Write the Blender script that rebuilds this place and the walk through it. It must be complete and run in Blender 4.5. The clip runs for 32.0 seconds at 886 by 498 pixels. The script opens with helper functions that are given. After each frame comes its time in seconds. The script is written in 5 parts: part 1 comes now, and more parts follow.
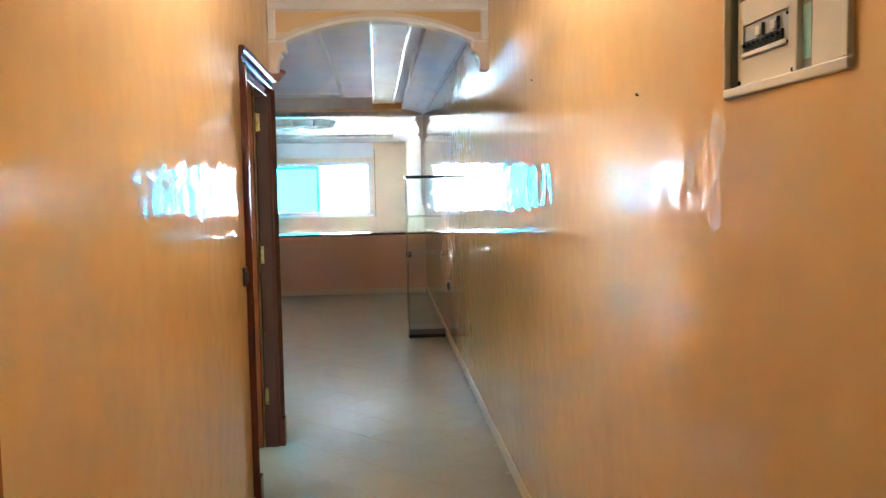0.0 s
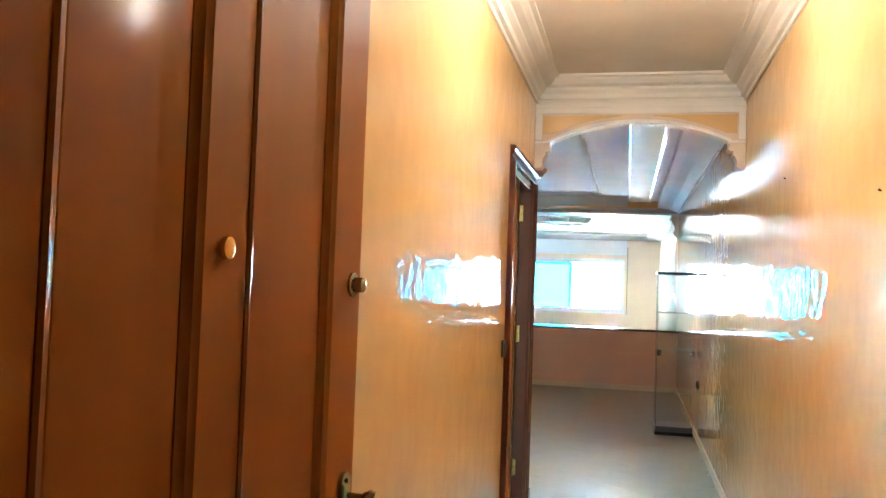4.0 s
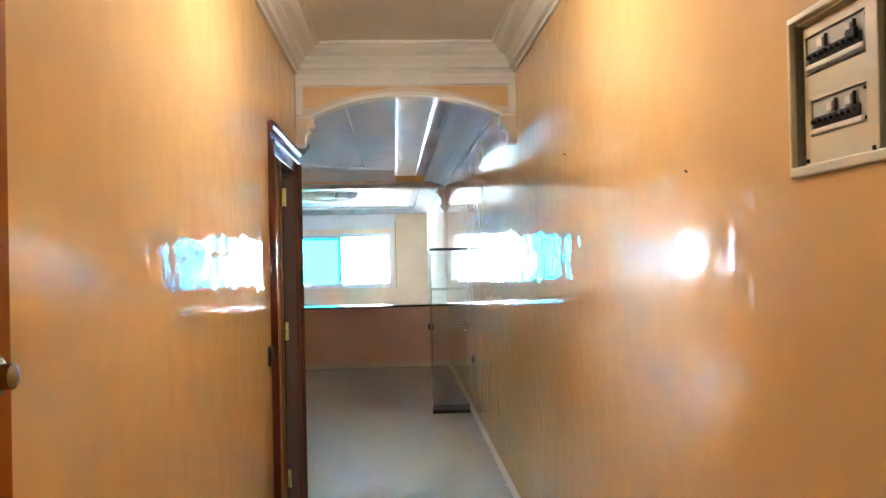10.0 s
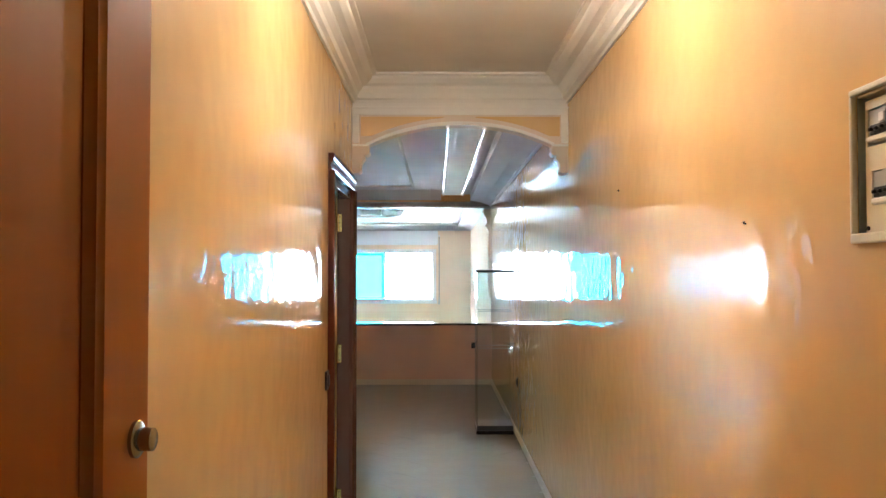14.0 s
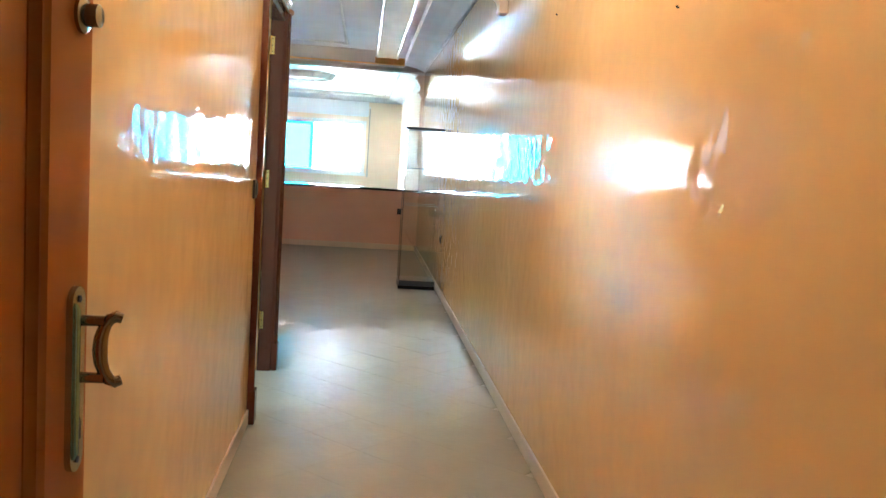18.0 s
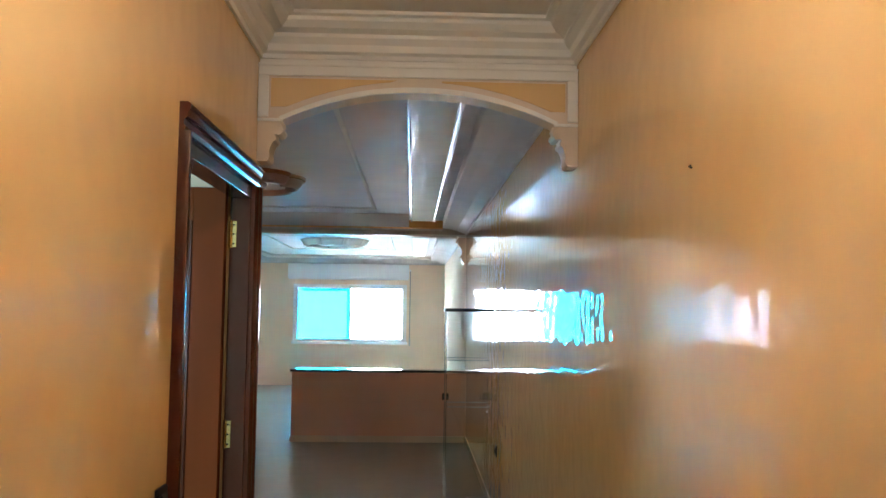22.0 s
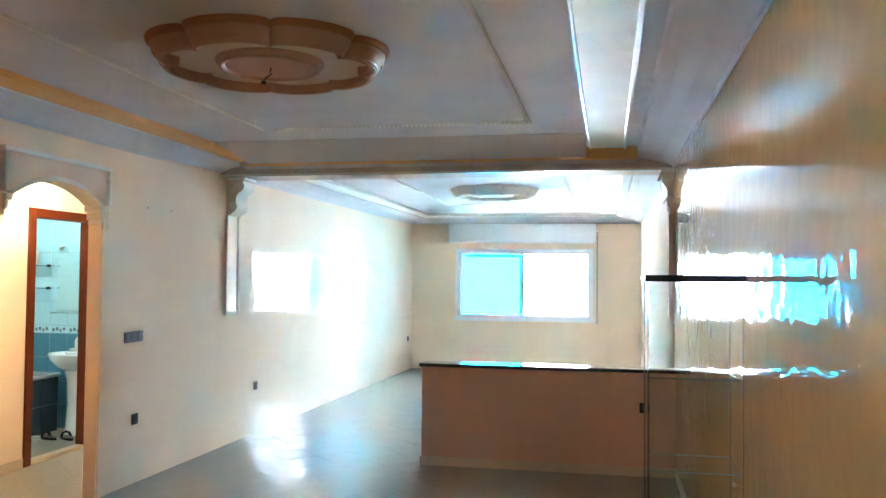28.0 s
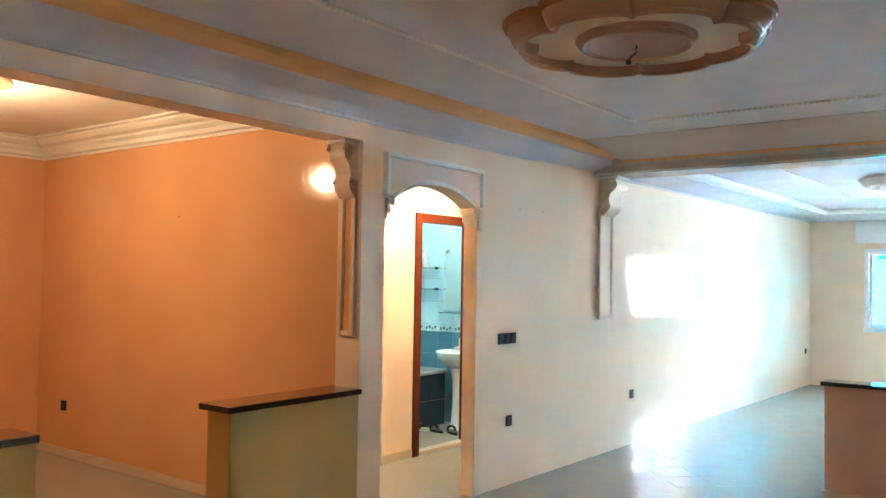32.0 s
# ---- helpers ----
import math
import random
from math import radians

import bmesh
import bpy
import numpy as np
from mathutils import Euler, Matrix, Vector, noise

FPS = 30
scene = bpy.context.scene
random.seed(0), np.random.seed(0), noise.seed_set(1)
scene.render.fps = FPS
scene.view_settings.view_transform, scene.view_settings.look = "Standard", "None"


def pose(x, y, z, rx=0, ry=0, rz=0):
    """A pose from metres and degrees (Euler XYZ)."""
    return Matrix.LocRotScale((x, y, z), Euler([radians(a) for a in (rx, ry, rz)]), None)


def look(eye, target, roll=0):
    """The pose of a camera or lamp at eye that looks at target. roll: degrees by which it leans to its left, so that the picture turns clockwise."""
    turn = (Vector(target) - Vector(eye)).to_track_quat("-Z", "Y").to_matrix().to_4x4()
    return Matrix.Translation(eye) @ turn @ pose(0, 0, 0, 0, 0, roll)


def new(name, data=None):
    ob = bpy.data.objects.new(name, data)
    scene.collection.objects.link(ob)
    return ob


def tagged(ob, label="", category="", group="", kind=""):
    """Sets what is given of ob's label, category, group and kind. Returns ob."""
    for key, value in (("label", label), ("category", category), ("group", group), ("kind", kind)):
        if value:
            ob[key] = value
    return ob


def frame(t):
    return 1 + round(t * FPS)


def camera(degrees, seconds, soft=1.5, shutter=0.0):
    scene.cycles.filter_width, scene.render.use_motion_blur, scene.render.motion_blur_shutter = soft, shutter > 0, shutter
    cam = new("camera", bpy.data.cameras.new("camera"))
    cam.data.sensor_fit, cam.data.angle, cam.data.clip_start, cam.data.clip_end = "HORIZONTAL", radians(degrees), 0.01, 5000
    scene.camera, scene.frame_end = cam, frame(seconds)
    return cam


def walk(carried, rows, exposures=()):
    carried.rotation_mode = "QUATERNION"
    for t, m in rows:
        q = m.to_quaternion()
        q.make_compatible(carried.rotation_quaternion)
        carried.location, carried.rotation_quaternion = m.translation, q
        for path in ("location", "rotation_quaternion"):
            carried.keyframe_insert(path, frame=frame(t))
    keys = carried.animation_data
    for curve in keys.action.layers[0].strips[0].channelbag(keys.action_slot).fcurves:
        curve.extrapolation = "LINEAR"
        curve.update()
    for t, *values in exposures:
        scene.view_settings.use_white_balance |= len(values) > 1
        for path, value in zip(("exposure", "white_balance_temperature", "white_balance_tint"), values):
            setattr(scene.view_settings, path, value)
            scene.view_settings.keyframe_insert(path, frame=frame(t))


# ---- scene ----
cam = camera(56.2, 32.0)
PATH = [
    (0, (-0.662, 0.141, 1.481), (-0.508, 2.129, 1.332), -1.0),
    (0.5, (-0.691, 0.083, 1.55), (-0.577, 2.08, 1.551), -0.4),
    (1, (-0.73, -0.003, 1.599), (-0.671, 1.997, 1.619), -0.2),
    (1.5, (-0.765, -0.087, 1.606), (-0.953, 1.904, 1.646), 0.2),
    (2, (-0.732, -0.152, 1.628), (-1.077, 1.812, 1.78), 0.4),
    (2.5, (-0.658, -0.216, 1.629), (-1.065, 1.731, 1.831), 0.8),
    (4.5, (-0.653, -0.221, 1.286), (-1.094, 1.729, 1.241), 2.5),
    (5, (-0.642, -0.253, 1.198), (-1.061, 1.692, 0.994), 3.4),
    (5.5, (-0.631, -0.255, 1.206), (-1.027, 1.686, 0.931), 3.8),
    (6, (-0.646, -0.154, 1.294), (-0.953, 1.804, 1.025), 3.9),
    (6.5, (-0.652, -0.086, 1.41), (-0.677, 1.904, 1.21), -1.2),
    (7, (-0.699, -0.011, 1.464), (-0.607, 1.984, 1.36), -0.7),
    (7.5, (-0.717, 0.046, 1.528), (-0.583, 2.041, 1.511), -0.8),
    (8, (-0.699, 0.159, 1.533), (-0.561, 2.154, 1.534), -1.0),
    (8.5, (-0.702, 0.215, 1.514), (-0.568, 2.211, 1.516), -1.2),
    (9, (-0.718, 0.235, 1.512), (-0.583, 2.23, 1.516), -1.4),
    (9.5, (-0.724, 0.236, 1.514), (-0.598, 2.232, 1.527), -1.3),
    (10, (-0.708, 0.246, 1.51), (-0.595, 2.243, 1.529), -1.2),
    (10.5, (-0.706, 0.241, 1.514), (-0.606, 2.238, 1.535), -1.4),
    (11, (-0.718, 0.237, 1.511), (-0.689, 2.237, 1.532), -1.6),
    (11.5, (-0.733, 0.244, 1.508), (-0.781, 2.244, 1.53), -1.9),
    (12, (-0.733, 0.235, 1.502), (-0.808, 2.233, 1.519), -1.8),
    (12.5, (-0.736, 0.221, 1.517), (-0.792, 2.221, 1.531), -1.2),
    (13, (-0.755, 0.179, 1.56), (-0.793, 2.178, 1.584), -0.7),
    (13.5, (-0.769, 0.157, 1.591), (-0.783, 2.157, 1.625), -0.3),
    (15.5, (-0.764, 0.169, 1.487), (-0.66, 2.163, 1.597), 0.8),
    (16, (-0.761, 0.157, 1.427), (-0.629, 2.15, 1.526), 1.4),
    (16.5, (-0.755, 0.149, 1.375), (-0.596, 2.142, 1.413), 2.3),
    (17, (-0.755, 0.123, 1.321), (-0.579, 2.115, 1.295), 2.6),
    (17.5, (-0.766, 0.1, 1.263), (-0.575, 2.084, 1.095), 3.1),
    (18, (-0.778, 0.101, 1.271), (-0.579, 2.08, 1.064), 3.7),
    (18.5, (-0.771, 0.193, 1.362), (-0.574, 2.172, 1.15), 3.5),
    (19, (-0.732, 0.429, 1.45), (-0.542, 2.415, 1.315), 1.5),
    (19.5, (-0.694, 0.638, 1.517), (-0.514, 2.627, 1.403), 1.7),
    (20, (-0.702, 0.879, 1.543), (-0.51, 2.869, 1.468), 1.5),
    (20.5, (-0.702, 1.084, 1.573), (-0.516, 3.075, 1.569), 0.8),
    (21, (-0.64, 1.318, 1.577), (-0.57, 3.316, 1.61), 1.0),
    (21.5, (-0.613, 1.535, 1.574), (-0.558, 3.533, 1.632), 0.9),
    (22, (-0.641, 1.756, 1.587), (-0.572, 3.75, 1.732), 0.7),
    (22.5, (-0.623, 1.934, 1.574), (-0.557, 3.927, 1.729), 0.9),
    (23, (-0.587, 2.211, 1.579), (-0.538, 4.204, 1.734), 0.8),
    (23.5, (-0.59, 2.536, 1.562), (-0.543, 4.531, 1.703), 1.0),
    (24, (-0.63, 2.823, 1.572), (-0.571, 4.818, 1.695), 0.6),
    (24.5, (-0.628, 3.138, 1.566), (-0.579, 5.134, 1.682), 0.4),
    (25, (-0.588, 3.407, 1.55), (-0.557, 5.404, 1.646), 0.5),
    (25.5, (-0.588, 3.761, 1.56), (-0.547, 5.759, 1.646), 0.2),
    (27.5, (-0.546, 4.687, 1.55), (-0.742, 6.676, 1.61), 0.4),
    (28, (-0.532, 4.898, 1.578), (-0.923, 6.858, 1.647), 0.5),
    (28.5, (-0.528, 5.112, 1.585), (-0.99, 7.056, 1.656), 0.6),
    (29, (-0.575, 5.271, 1.587), (-1.058, 7.21, 1.653), 0.6),
    (29.5, (-0.579, 5.373, 1.58), (-1.318, 7.23, 1.652), 1.0),
    (30, (-0.607, 5.372, 1.587), (-1.473, 7.174, 1.655), 1.2),
    (30.5, (-0.587, 5.363, 1.576), (-1.519, 7.131, 1.649), 1.3),
    (31, (-0.586, 5.34, 1.582), (-1.612, 7.056, 1.651), 1.1),
    (31.5, (-0.617, 5.318, 1.571), (-1.754, 6.962, 1.639), 1.0),
    (32, (-0.631, 5.296, 1.566), (-1.841, 6.887, 1.634), 0.9),
]
EXPOSURES = [(0.0, 6.25), (1.0, 6.05), (2.5, 6.15), (4.5, 6.85), (5.0, 6.95), (6.0, 6.9), (7.0, 6.45), (8.0, 6.15), (9.0, 6.15), (12.0, 6.3), (13.0, 6.15), (16.0, 6.15), (18.5, 6.7), (20.5, 5.85), (22.5, 5.7), (23.3, 5.9), (24.0, 6.2), (25.0, 6.15), (28.0, 6.28), (31.0, 6.32), (32.0, 6.45)]
walk(cam, [(t, look(eye, target, roll)) for t, eye, target, roll in PATH], EXPOSURES)

# world and light: overcast-bright sky outside the window, lamps inside
world = bpy.data.worlds.new("sky")
scene.world = world
world.use_nodes = True
wn = world.node_tree.nodes
sky = wn.new("ShaderNodeTexSky")
sky.sky_type, sky.sun_disc = "NISHITA", False
sky.sun_elevation, sky.sun_rotation = radians(50), radians(163)
world.node_tree.links.new(sky.outputs[0], wn["Background"].inputs[0])
wn["Background"].inputs[1].default_value = 0.15
sun = new("sun", bpy.data.lights.new("sun", "SUN"))
sun.data.energy, sun.data.angle, sun.data.color = 4.5, radians(2), (1.0, 0.95, 0.88)
sun.matrix_world = look((2.8, -9.2, 11.5), (0, 0, 0))

SKY_GLOW = 1.15        # bright hazy sky behind the living room window
BULB_GLOW = 8.2      # bare corridor bulb
ORANGE_LAMP = 0.88     # ceiling lamp of the side room
HALL_LAMP = 0.85
BATH_LAMP = 0.42

# ---- plan ----
RW = 0.0               # long wall on the corridor's one side
CW = -1.262            # corridor's other wall
ARCH_Y = 5.0           # end of the corridor
LW = -4.07             # living room side wall
BACK = 19.0            # window wall
BEAM_Y = 11.97
CEIL = 2.66
CCEIL = 2.72


def lw(y):
    """The living room's side wall turns in a little past the arched doorway."""
    return LW + 0.02 * max(0.0, y - 10.2)


# ---- mesh helpers ----
def quad_box(bm, x0, y0, z0, x1, y1, z1):
    vs = [bm.verts.new(p) for p in ((x0, y0, z0), (x1, y0, z0), (x1, y1, z0), (x0, y1, z0), (x0, y0, z1), (x1, y0, z1), (x1, y1, z1), (x0, y1, z1))]
    for f in ((0, 3, 2, 1), (4, 5, 6, 7), (0, 1, 5, 4), (1, 2, 6, 5), (2, 3, 7, 6), (3, 0, 4, 7)):
        bm.faces.new([vs[i] for i in f])
    return bm


def box(x0, y0, z0, x1, y1, z1, bevel=0.0, seg=2):
    bm = bmesh.new()
    quad_box(bm, min(x0, x1), min(y0, y1), min(z0, z1), max(x0, x1), max(y0, y1), max(z0, z1))
    if bevel:
        bmesh.ops.bevel(bm, geom=bm.edges[:], offset=bevel, segments=seg, affect="EDGES", profile=0.5)
    return bm


def boxes(*lots):
    bm = bmesh.new()
    for b in lots:
        quad_box(bm, *b)
    return bm


def prism(points, axis, a, b):
    """Extrude a 2D outline between a and b along an axis: 'x' takes (y, z), 'y' takes (x, z), 'z' takes (x, y)."""
    def place(p, s):
        return {"x": (s, p[0], p[1]), "y": (p[0], s, p[1]), "z": (p[0], p[1], s)}[axis]
    bm = bmesh.new()
    lo = [bm.verts.new(place(p, a)) for p in points]
    hi = [bm.verts.new(place(p, b)) for p in points]
    n = len(points)
    for i in range(n):
        bm.faces.new((lo[i], lo[(i + 1) % n], hi[(i + 1) % n], hi[i]))
    bm.faces.new(lo)
    bm.faces.new(hi)
    bmesh.ops.recalc_face_normals(bm, faces=bm.faces[:])
    return bm


def sweep(profile, p0, p1, out, m0=0.0, m1=0.0):
    """A moulding from p0 to p1; profile points are (out from the wall, up). m0, m1: mitres, metres of length per metre out."""
    p0, p1, out = Vector(p0), Vector(p1), Vector(out)
    run = (p1 - p0).normalized()
    bm = bmesh.new()
    a = [bm.verts.new(p0 + out * o + Vector((0, 0, u)) + run * (m0 * o)) for o, u in profile]
    b = [bm.verts.new(p1 + out * o + Vector((0, 0, u)) - run * (m1 * o)) for o, u in profile]
    n = len(profile)
    for i in range(n):
        bm.faces.new((a[i], a[(i + 1) % n], b[(i + 1) % n], b[i]))
    bm.faces.new(a)
    bm.faces.new(b)
    bmesh.ops.recalc_face_normals(bm, faces=bm.faces[:])
    return bm


def lathe(profile, centre, seg=32, lobes=None):
    """Turn (radius, z) points about a vertical axis; lobes(angle, radius) may scallop the radius."""
    bm = bmesh.new()
    rings = []
    for r, z in profile:
        ring = []
        for i in range(seg):
            a = 2 * math.pi * i / seg
            q = lobes(a, r) if lobes else r
            ring.append(bm.verts.new((centre[0] + q * math.cos(a), centre[1] + q * math.sin(a), centre[2] + z)))
        rings.append(ring)
    for u, v in zip(rings, rings[1:]):
        for i in range(seg):
            bm.faces.new((u[i], u[(i + 1) % seg], v[(i + 1) % seg], v[i]))
    for ring in (rings[0], rings[-1]):
        if profile[0][0] > 0:
            bm.faces.new(ring)
    bmesh.ops.recalc_face_normals(bm, faces=bm.faces[:])
    return bm


def tube(points, radius, seg=8):
    """A round bar along a line of points."""
    pts = [Vector(p) for p in points]
    bm = bmesh.new()
    rings = []
    for i, p in enumerate(pts):
        d = (pts[min(i + 1, len(pts) - 1)] - pts[max(i - 1, 0)]).normalized()
        s = d.orthogonal().normalized() if i == 0 else (rings[-1][1] - d * rings[-1][1].dot(d)).normalized()
        t = d.cross(s)
        rad = radius[i] if isinstance(radius, (list, tuple)) else radius
        rings.append(([bm.verts.new(p + (s * math.cos(2 * math.pi * k / seg) + t * math.sin(2 * math.pi * k / seg)) * rad) for k in range(seg)], s))
    for (u, _), (v, _) in zip(rings, rings[1:]):
        for k in range(seg):
            bm.faces.new((u[k], u[(k + 1) % seg], v[(k + 1) % seg], v[k]))
    bm.faces.new(rings[0][0])
    bm.faces.new(rings[-1][0])
    bmesh.ops.recalc_face_normals(bm, faces=bm.faces[:])
    return bm


def join(*bms):
    out = bmesh.new()
    for b in bms:
        me = bpy.data.meshes.new("tmp")
        b.to_mesh(me)
        b.free()
        out.from_mesh(me)
        bpy.data.meshes.remove(me)
    return out


def mesh_of(name, bm, material, smooth=False):
    me = bpy.data.meshes.new(name)
    bm.to_mesh(me)
    bm.free()
    me.materials.append(material)
    if smooth:
        for p in me.polygons:
            p.use_smooth = True
        me.set_sharp_from_angle(angle=radians(38))
    return me


def solid(name, bm, material, label="", category="", kind="", group="", smooth=False):
    """A thing or piece of the setting that is one mesh."""
    return tagged(new(name, mesh_of(name, bm, material, smooth)), label, category, group, kind)


def setting(name, bm, material, label="", smooth=False):
    return solid(name, bm, material, label, kind="structure", smooth=smooth)


def thing(name, at, label, category, group="", kind=""):
    ob = new(name)
    ob.location = at
    ob.empty_display_size = 0.05
    return tagged(ob, label, category, group, kind)


def part(name, bm, material, parent, label="", smooth=False):
    """One mesh under a thing or a part; the mesh is given in world metres."""
    ob = new(name, mesh_of(name, bm, material, smooth))
    ob.parent = parent
    m = Matrix()
    p = parent
    while p:
        m = p.matrix_basis @ m if p.parent is None else m
        p = p.parent
    ob.matrix_parent_inverse = m.inverted() if parent.parent is None else Matrix()
    return tagged(ob, label)


# ---- materials ----
def material(name, base, rough=0.5, metal=0.0, coat=0.0, coat_rough=0.05, spec=0.5):
    m = bpy.data.materials.new(name)
    m.use_nodes = True
    b = m.node_tree.nodes["Principled BSDF"]
    b.inputs["Base Color"].default_value = (*base, 1)
    b.inputs["Roughness"].default_value = rough
    b.inputs["Metallic"].default_value = metal
    b.inputs["Coat Weight"].default_value = coat
    b.inputs["Coat Roughness"].default_value = coat_rough
    b.inputs["Specular IOR Level"].default_value = spec
    return m, m.node_tree, b


def noise_node(nt, scale, detail=4.0, stretch=(1, 1, 1), rough=0.55):
    co = nt.nodes.new("ShaderNodeTexCoord")
    mp = nt.nodes.new("ShaderNodeMapping")
    mp.inputs["Scale"].default_value = stretch
    n = nt.nodes.new("ShaderNodeTexNoise")
    n.inputs["Scale"].default_value, n.inputs["Detail"].default_value, n.inputs["Roughness"].default_value = scale, detail, rough
    nt.links.new(co.outputs["Object"], mp.inputs[0])
    nt.links.new(mp.outputs[0], n.inputs["Vector"])
    return n.outputs["Fac"]


def ramp(nt, fac, *stops):
    r = nt.nodes.new("ShaderNodeValToRGB")
    while len(r.color_ramp.elements) < len(stops):
        r.color_ramp.elements.new(0.5)
    for e, (p, c) in zip(r.color_ramp.elements, stops):
        e.position, e.color = p, (*c, 1) if len(c) == 3 else c
    nt.links.new(fac, r.inputs[0])
    return r.outputs[0]


def mix(nt, fac, a, b, mode="MIX"):
    n = nt.nodes.new("ShaderNodeMix")
    n.data_type, n.blend_type = "RGBA", mode
    if isinstance(fac, float):
        n.inputs[0].default_value = fac
    else:
        nt.links.new(fac, n.inputs[0])
    nt.links.new(a, n.inputs[6])
    nt.links.new(b, n.inputs[7])
    return n.outputs[2]


def bump(nt, fac, strength, distance, after=None):
    n = nt.nodes.new("ShaderNodeBump")
    n.inputs["Strength"].default_value, n.inputs["Distance"].default_value = strength, distance
    nt.links.new(fac, n.inputs["Height"])
    if after:
        nt.links.new(after, n.inputs["Normal"])
    return n.outputs[0]


def scaled(c, k):
    return tuple(min(1.0, v * k) for v in c)


def polished_plaster(name, base, warm, wave=1.0, ior=1.52, coat=1.0, haze=0.0, soft=0.022):
    """Waxed stucco: cloudy trowelled colour, burnished, under a coat of hard wax that is slightly uneven."""
    m, nt, b = material(name, base, 0.30, coat=coat, coat_rough=soft, spec=0.0)
    b.inputs["Coat IOR"].default_value = ior
    clouds = ramp(nt, noise_node(nt, 1.1, 3, rough=0.45), (0.30, warm), (0.70, base))
    mottle = ramp(nt, noise_node(nt, 2.6, 2, rough=0.4), (0.3, scaled(base, 0.92)), (0.7, scaled(base, 1.05)))
    nt.links.new(mix(nt, 0.32, clouds, mottle), b.inputs["Base Color"])
    slow = bump(nt, noise_node(nt, 2.6, 1, (1, 0.7, 0.9)), 0.10 * wave, 0.010)
    fine = bump(nt, noise_node(nt, 16.0, 1, (1, 0.5, 0.48)), 0.40 * wave, 0.008, slow)
    nt.links.new(fine, b.inputs["Coat Normal"])
    if haze:
        # a trace of unburnished wax, which scatters the shine
        veil = nt.nodes.new("ShaderNodeBsdfGlossy")
        veil.inputs["Roughness"].default_value = 0.4
        mx = nt.nodes.new("ShaderNodeMixShader")
        mx.inputs[0].default_value = haze
        nt.links.new(b.outputs[0], mx.inputs[1])
        nt.links.new(veil.outputs[0], mx.inputs[2])
        nt.links.new(mx.outputs[0], nt.nodes["Material Output"].inputs[0])
    return m


def matt_plaster(name, base, rough=0.55, coat=0.0, coat_rough=0.06, spec=0.4):
    m, nt, b = material(name, base, rough, coat=coat, coat_rough=coat_rough, spec=spec)
    c = ramp(nt, noise_node(nt, 2.2, 5), (0.3, scaled(base, 0.92)), (0.7, scaled(base, 1.03)))
    nt.links.new(c, b.inputs["Base Color"])
    nt.links.new(bump(nt, noise_node(nt, 60.0, 3), 0.06, 0.002), b.inputs["Normal"])
    return m


def varnished_wood(name, dark, light, coat=0.5, axis=(9, 9, 0.35)):
    m, nt, b = material(name, light, 0.5, coat=coat, coat_rough=0.12, spec=0.05)
    grain = ramp(nt, noise_node(nt, 4.0, 3, axis, 0.5), (0.2, dark), (0.8, light))
    flame = ramp(nt, noise_node(nt, 1.7, 3, (1, 1, 0.4)), (0.3, scaled(dark, 1.1)), (0.75, scaled(light, 1.1)))
    nt.links.new(mix(nt, 0.85, grain, flame), b.inputs["Base Color"])
    nt.links.new(bump(nt, noise_node(nt, 14.0, 2, axis), 0.02, 0.002), b.inputs["Normal"])
    return m


def floor_tile(name, base, vein):
    m, nt, b = material(name, base, 0.36, coat=0.55, coat_rough=0.11, spec=0.05)
    info = nt.nodes.new("ShaderNodeObjectInfo")
    shade = ramp(nt, info.outputs["Random"], (0.0, scaled(base, 0.985)), (1.0, scaled(base, 1.01)))
    cloud = ramp(nt, noise_node(nt, 4.0, 6), (0.35, vein), (0.65, base))
    nt.links.new(mix(nt, 0.45, shade, cloud), b.inputs["Base Color"])
    wavy = bump(nt, noise_node(nt, 9.0, 2), 0.8, 0.006)
    nt.links.new(bump(nt, noise_node(nt, 34.0, 2), 0.22, 0.002, wavy), b.inputs["Normal"])
    nt.links.new(bump(nt, noise_node(nt, 22.0, 1), 0.5, 0.003, wavy), b.inputs["Coat Normal"])
    return m


def glow(name, colour, strength):
    m = bpy.data.materials.new(name)
    m.use_nodes = True
    b = m.node_tree.nodes["Principled BSDF"]
    b.inputs["Base Color"].default_value = (*colour, 1)
    b.inputs["Emission Color"].default_value = (*colour, 1)
    b.inputs["Emission Strength"].default_value = strength
    return m


def pane(name, tint, gloss=0.08):
    """Thin clear or tinted glass."""
    m = bpy.data.materials.new(name)
    m.use_nodes = True
    nt = m.node_tree
    nt.nodes.remove(nt.nodes["Principled BSDF"])
    t = nt.nodes.new("ShaderNodeBsdfTransparent")
    t.inputs[0].default_value = (*tint, 1)
    g = nt.nodes.new("ShaderNodeBsdfGlossy")
    g.inputs["Roughness"].default_value = 0.02
    fr = nt.nodes.new("ShaderNodeFresnel")
    fr.inputs[0].default_value = 1.45
    mx = nt.nodes.new("ShaderNodeMixShader")
    nt.links.new(fr.outputs[0], mx.inputs[0])
    nt.links.new(t.outputs[0], mx.inputs[1])
    nt.links.new(g.outputs[0], mx.inputs[2])
    nt.links.new(mx.outputs[0], nt.nodes["Material Output"].inputs[0])
    return m


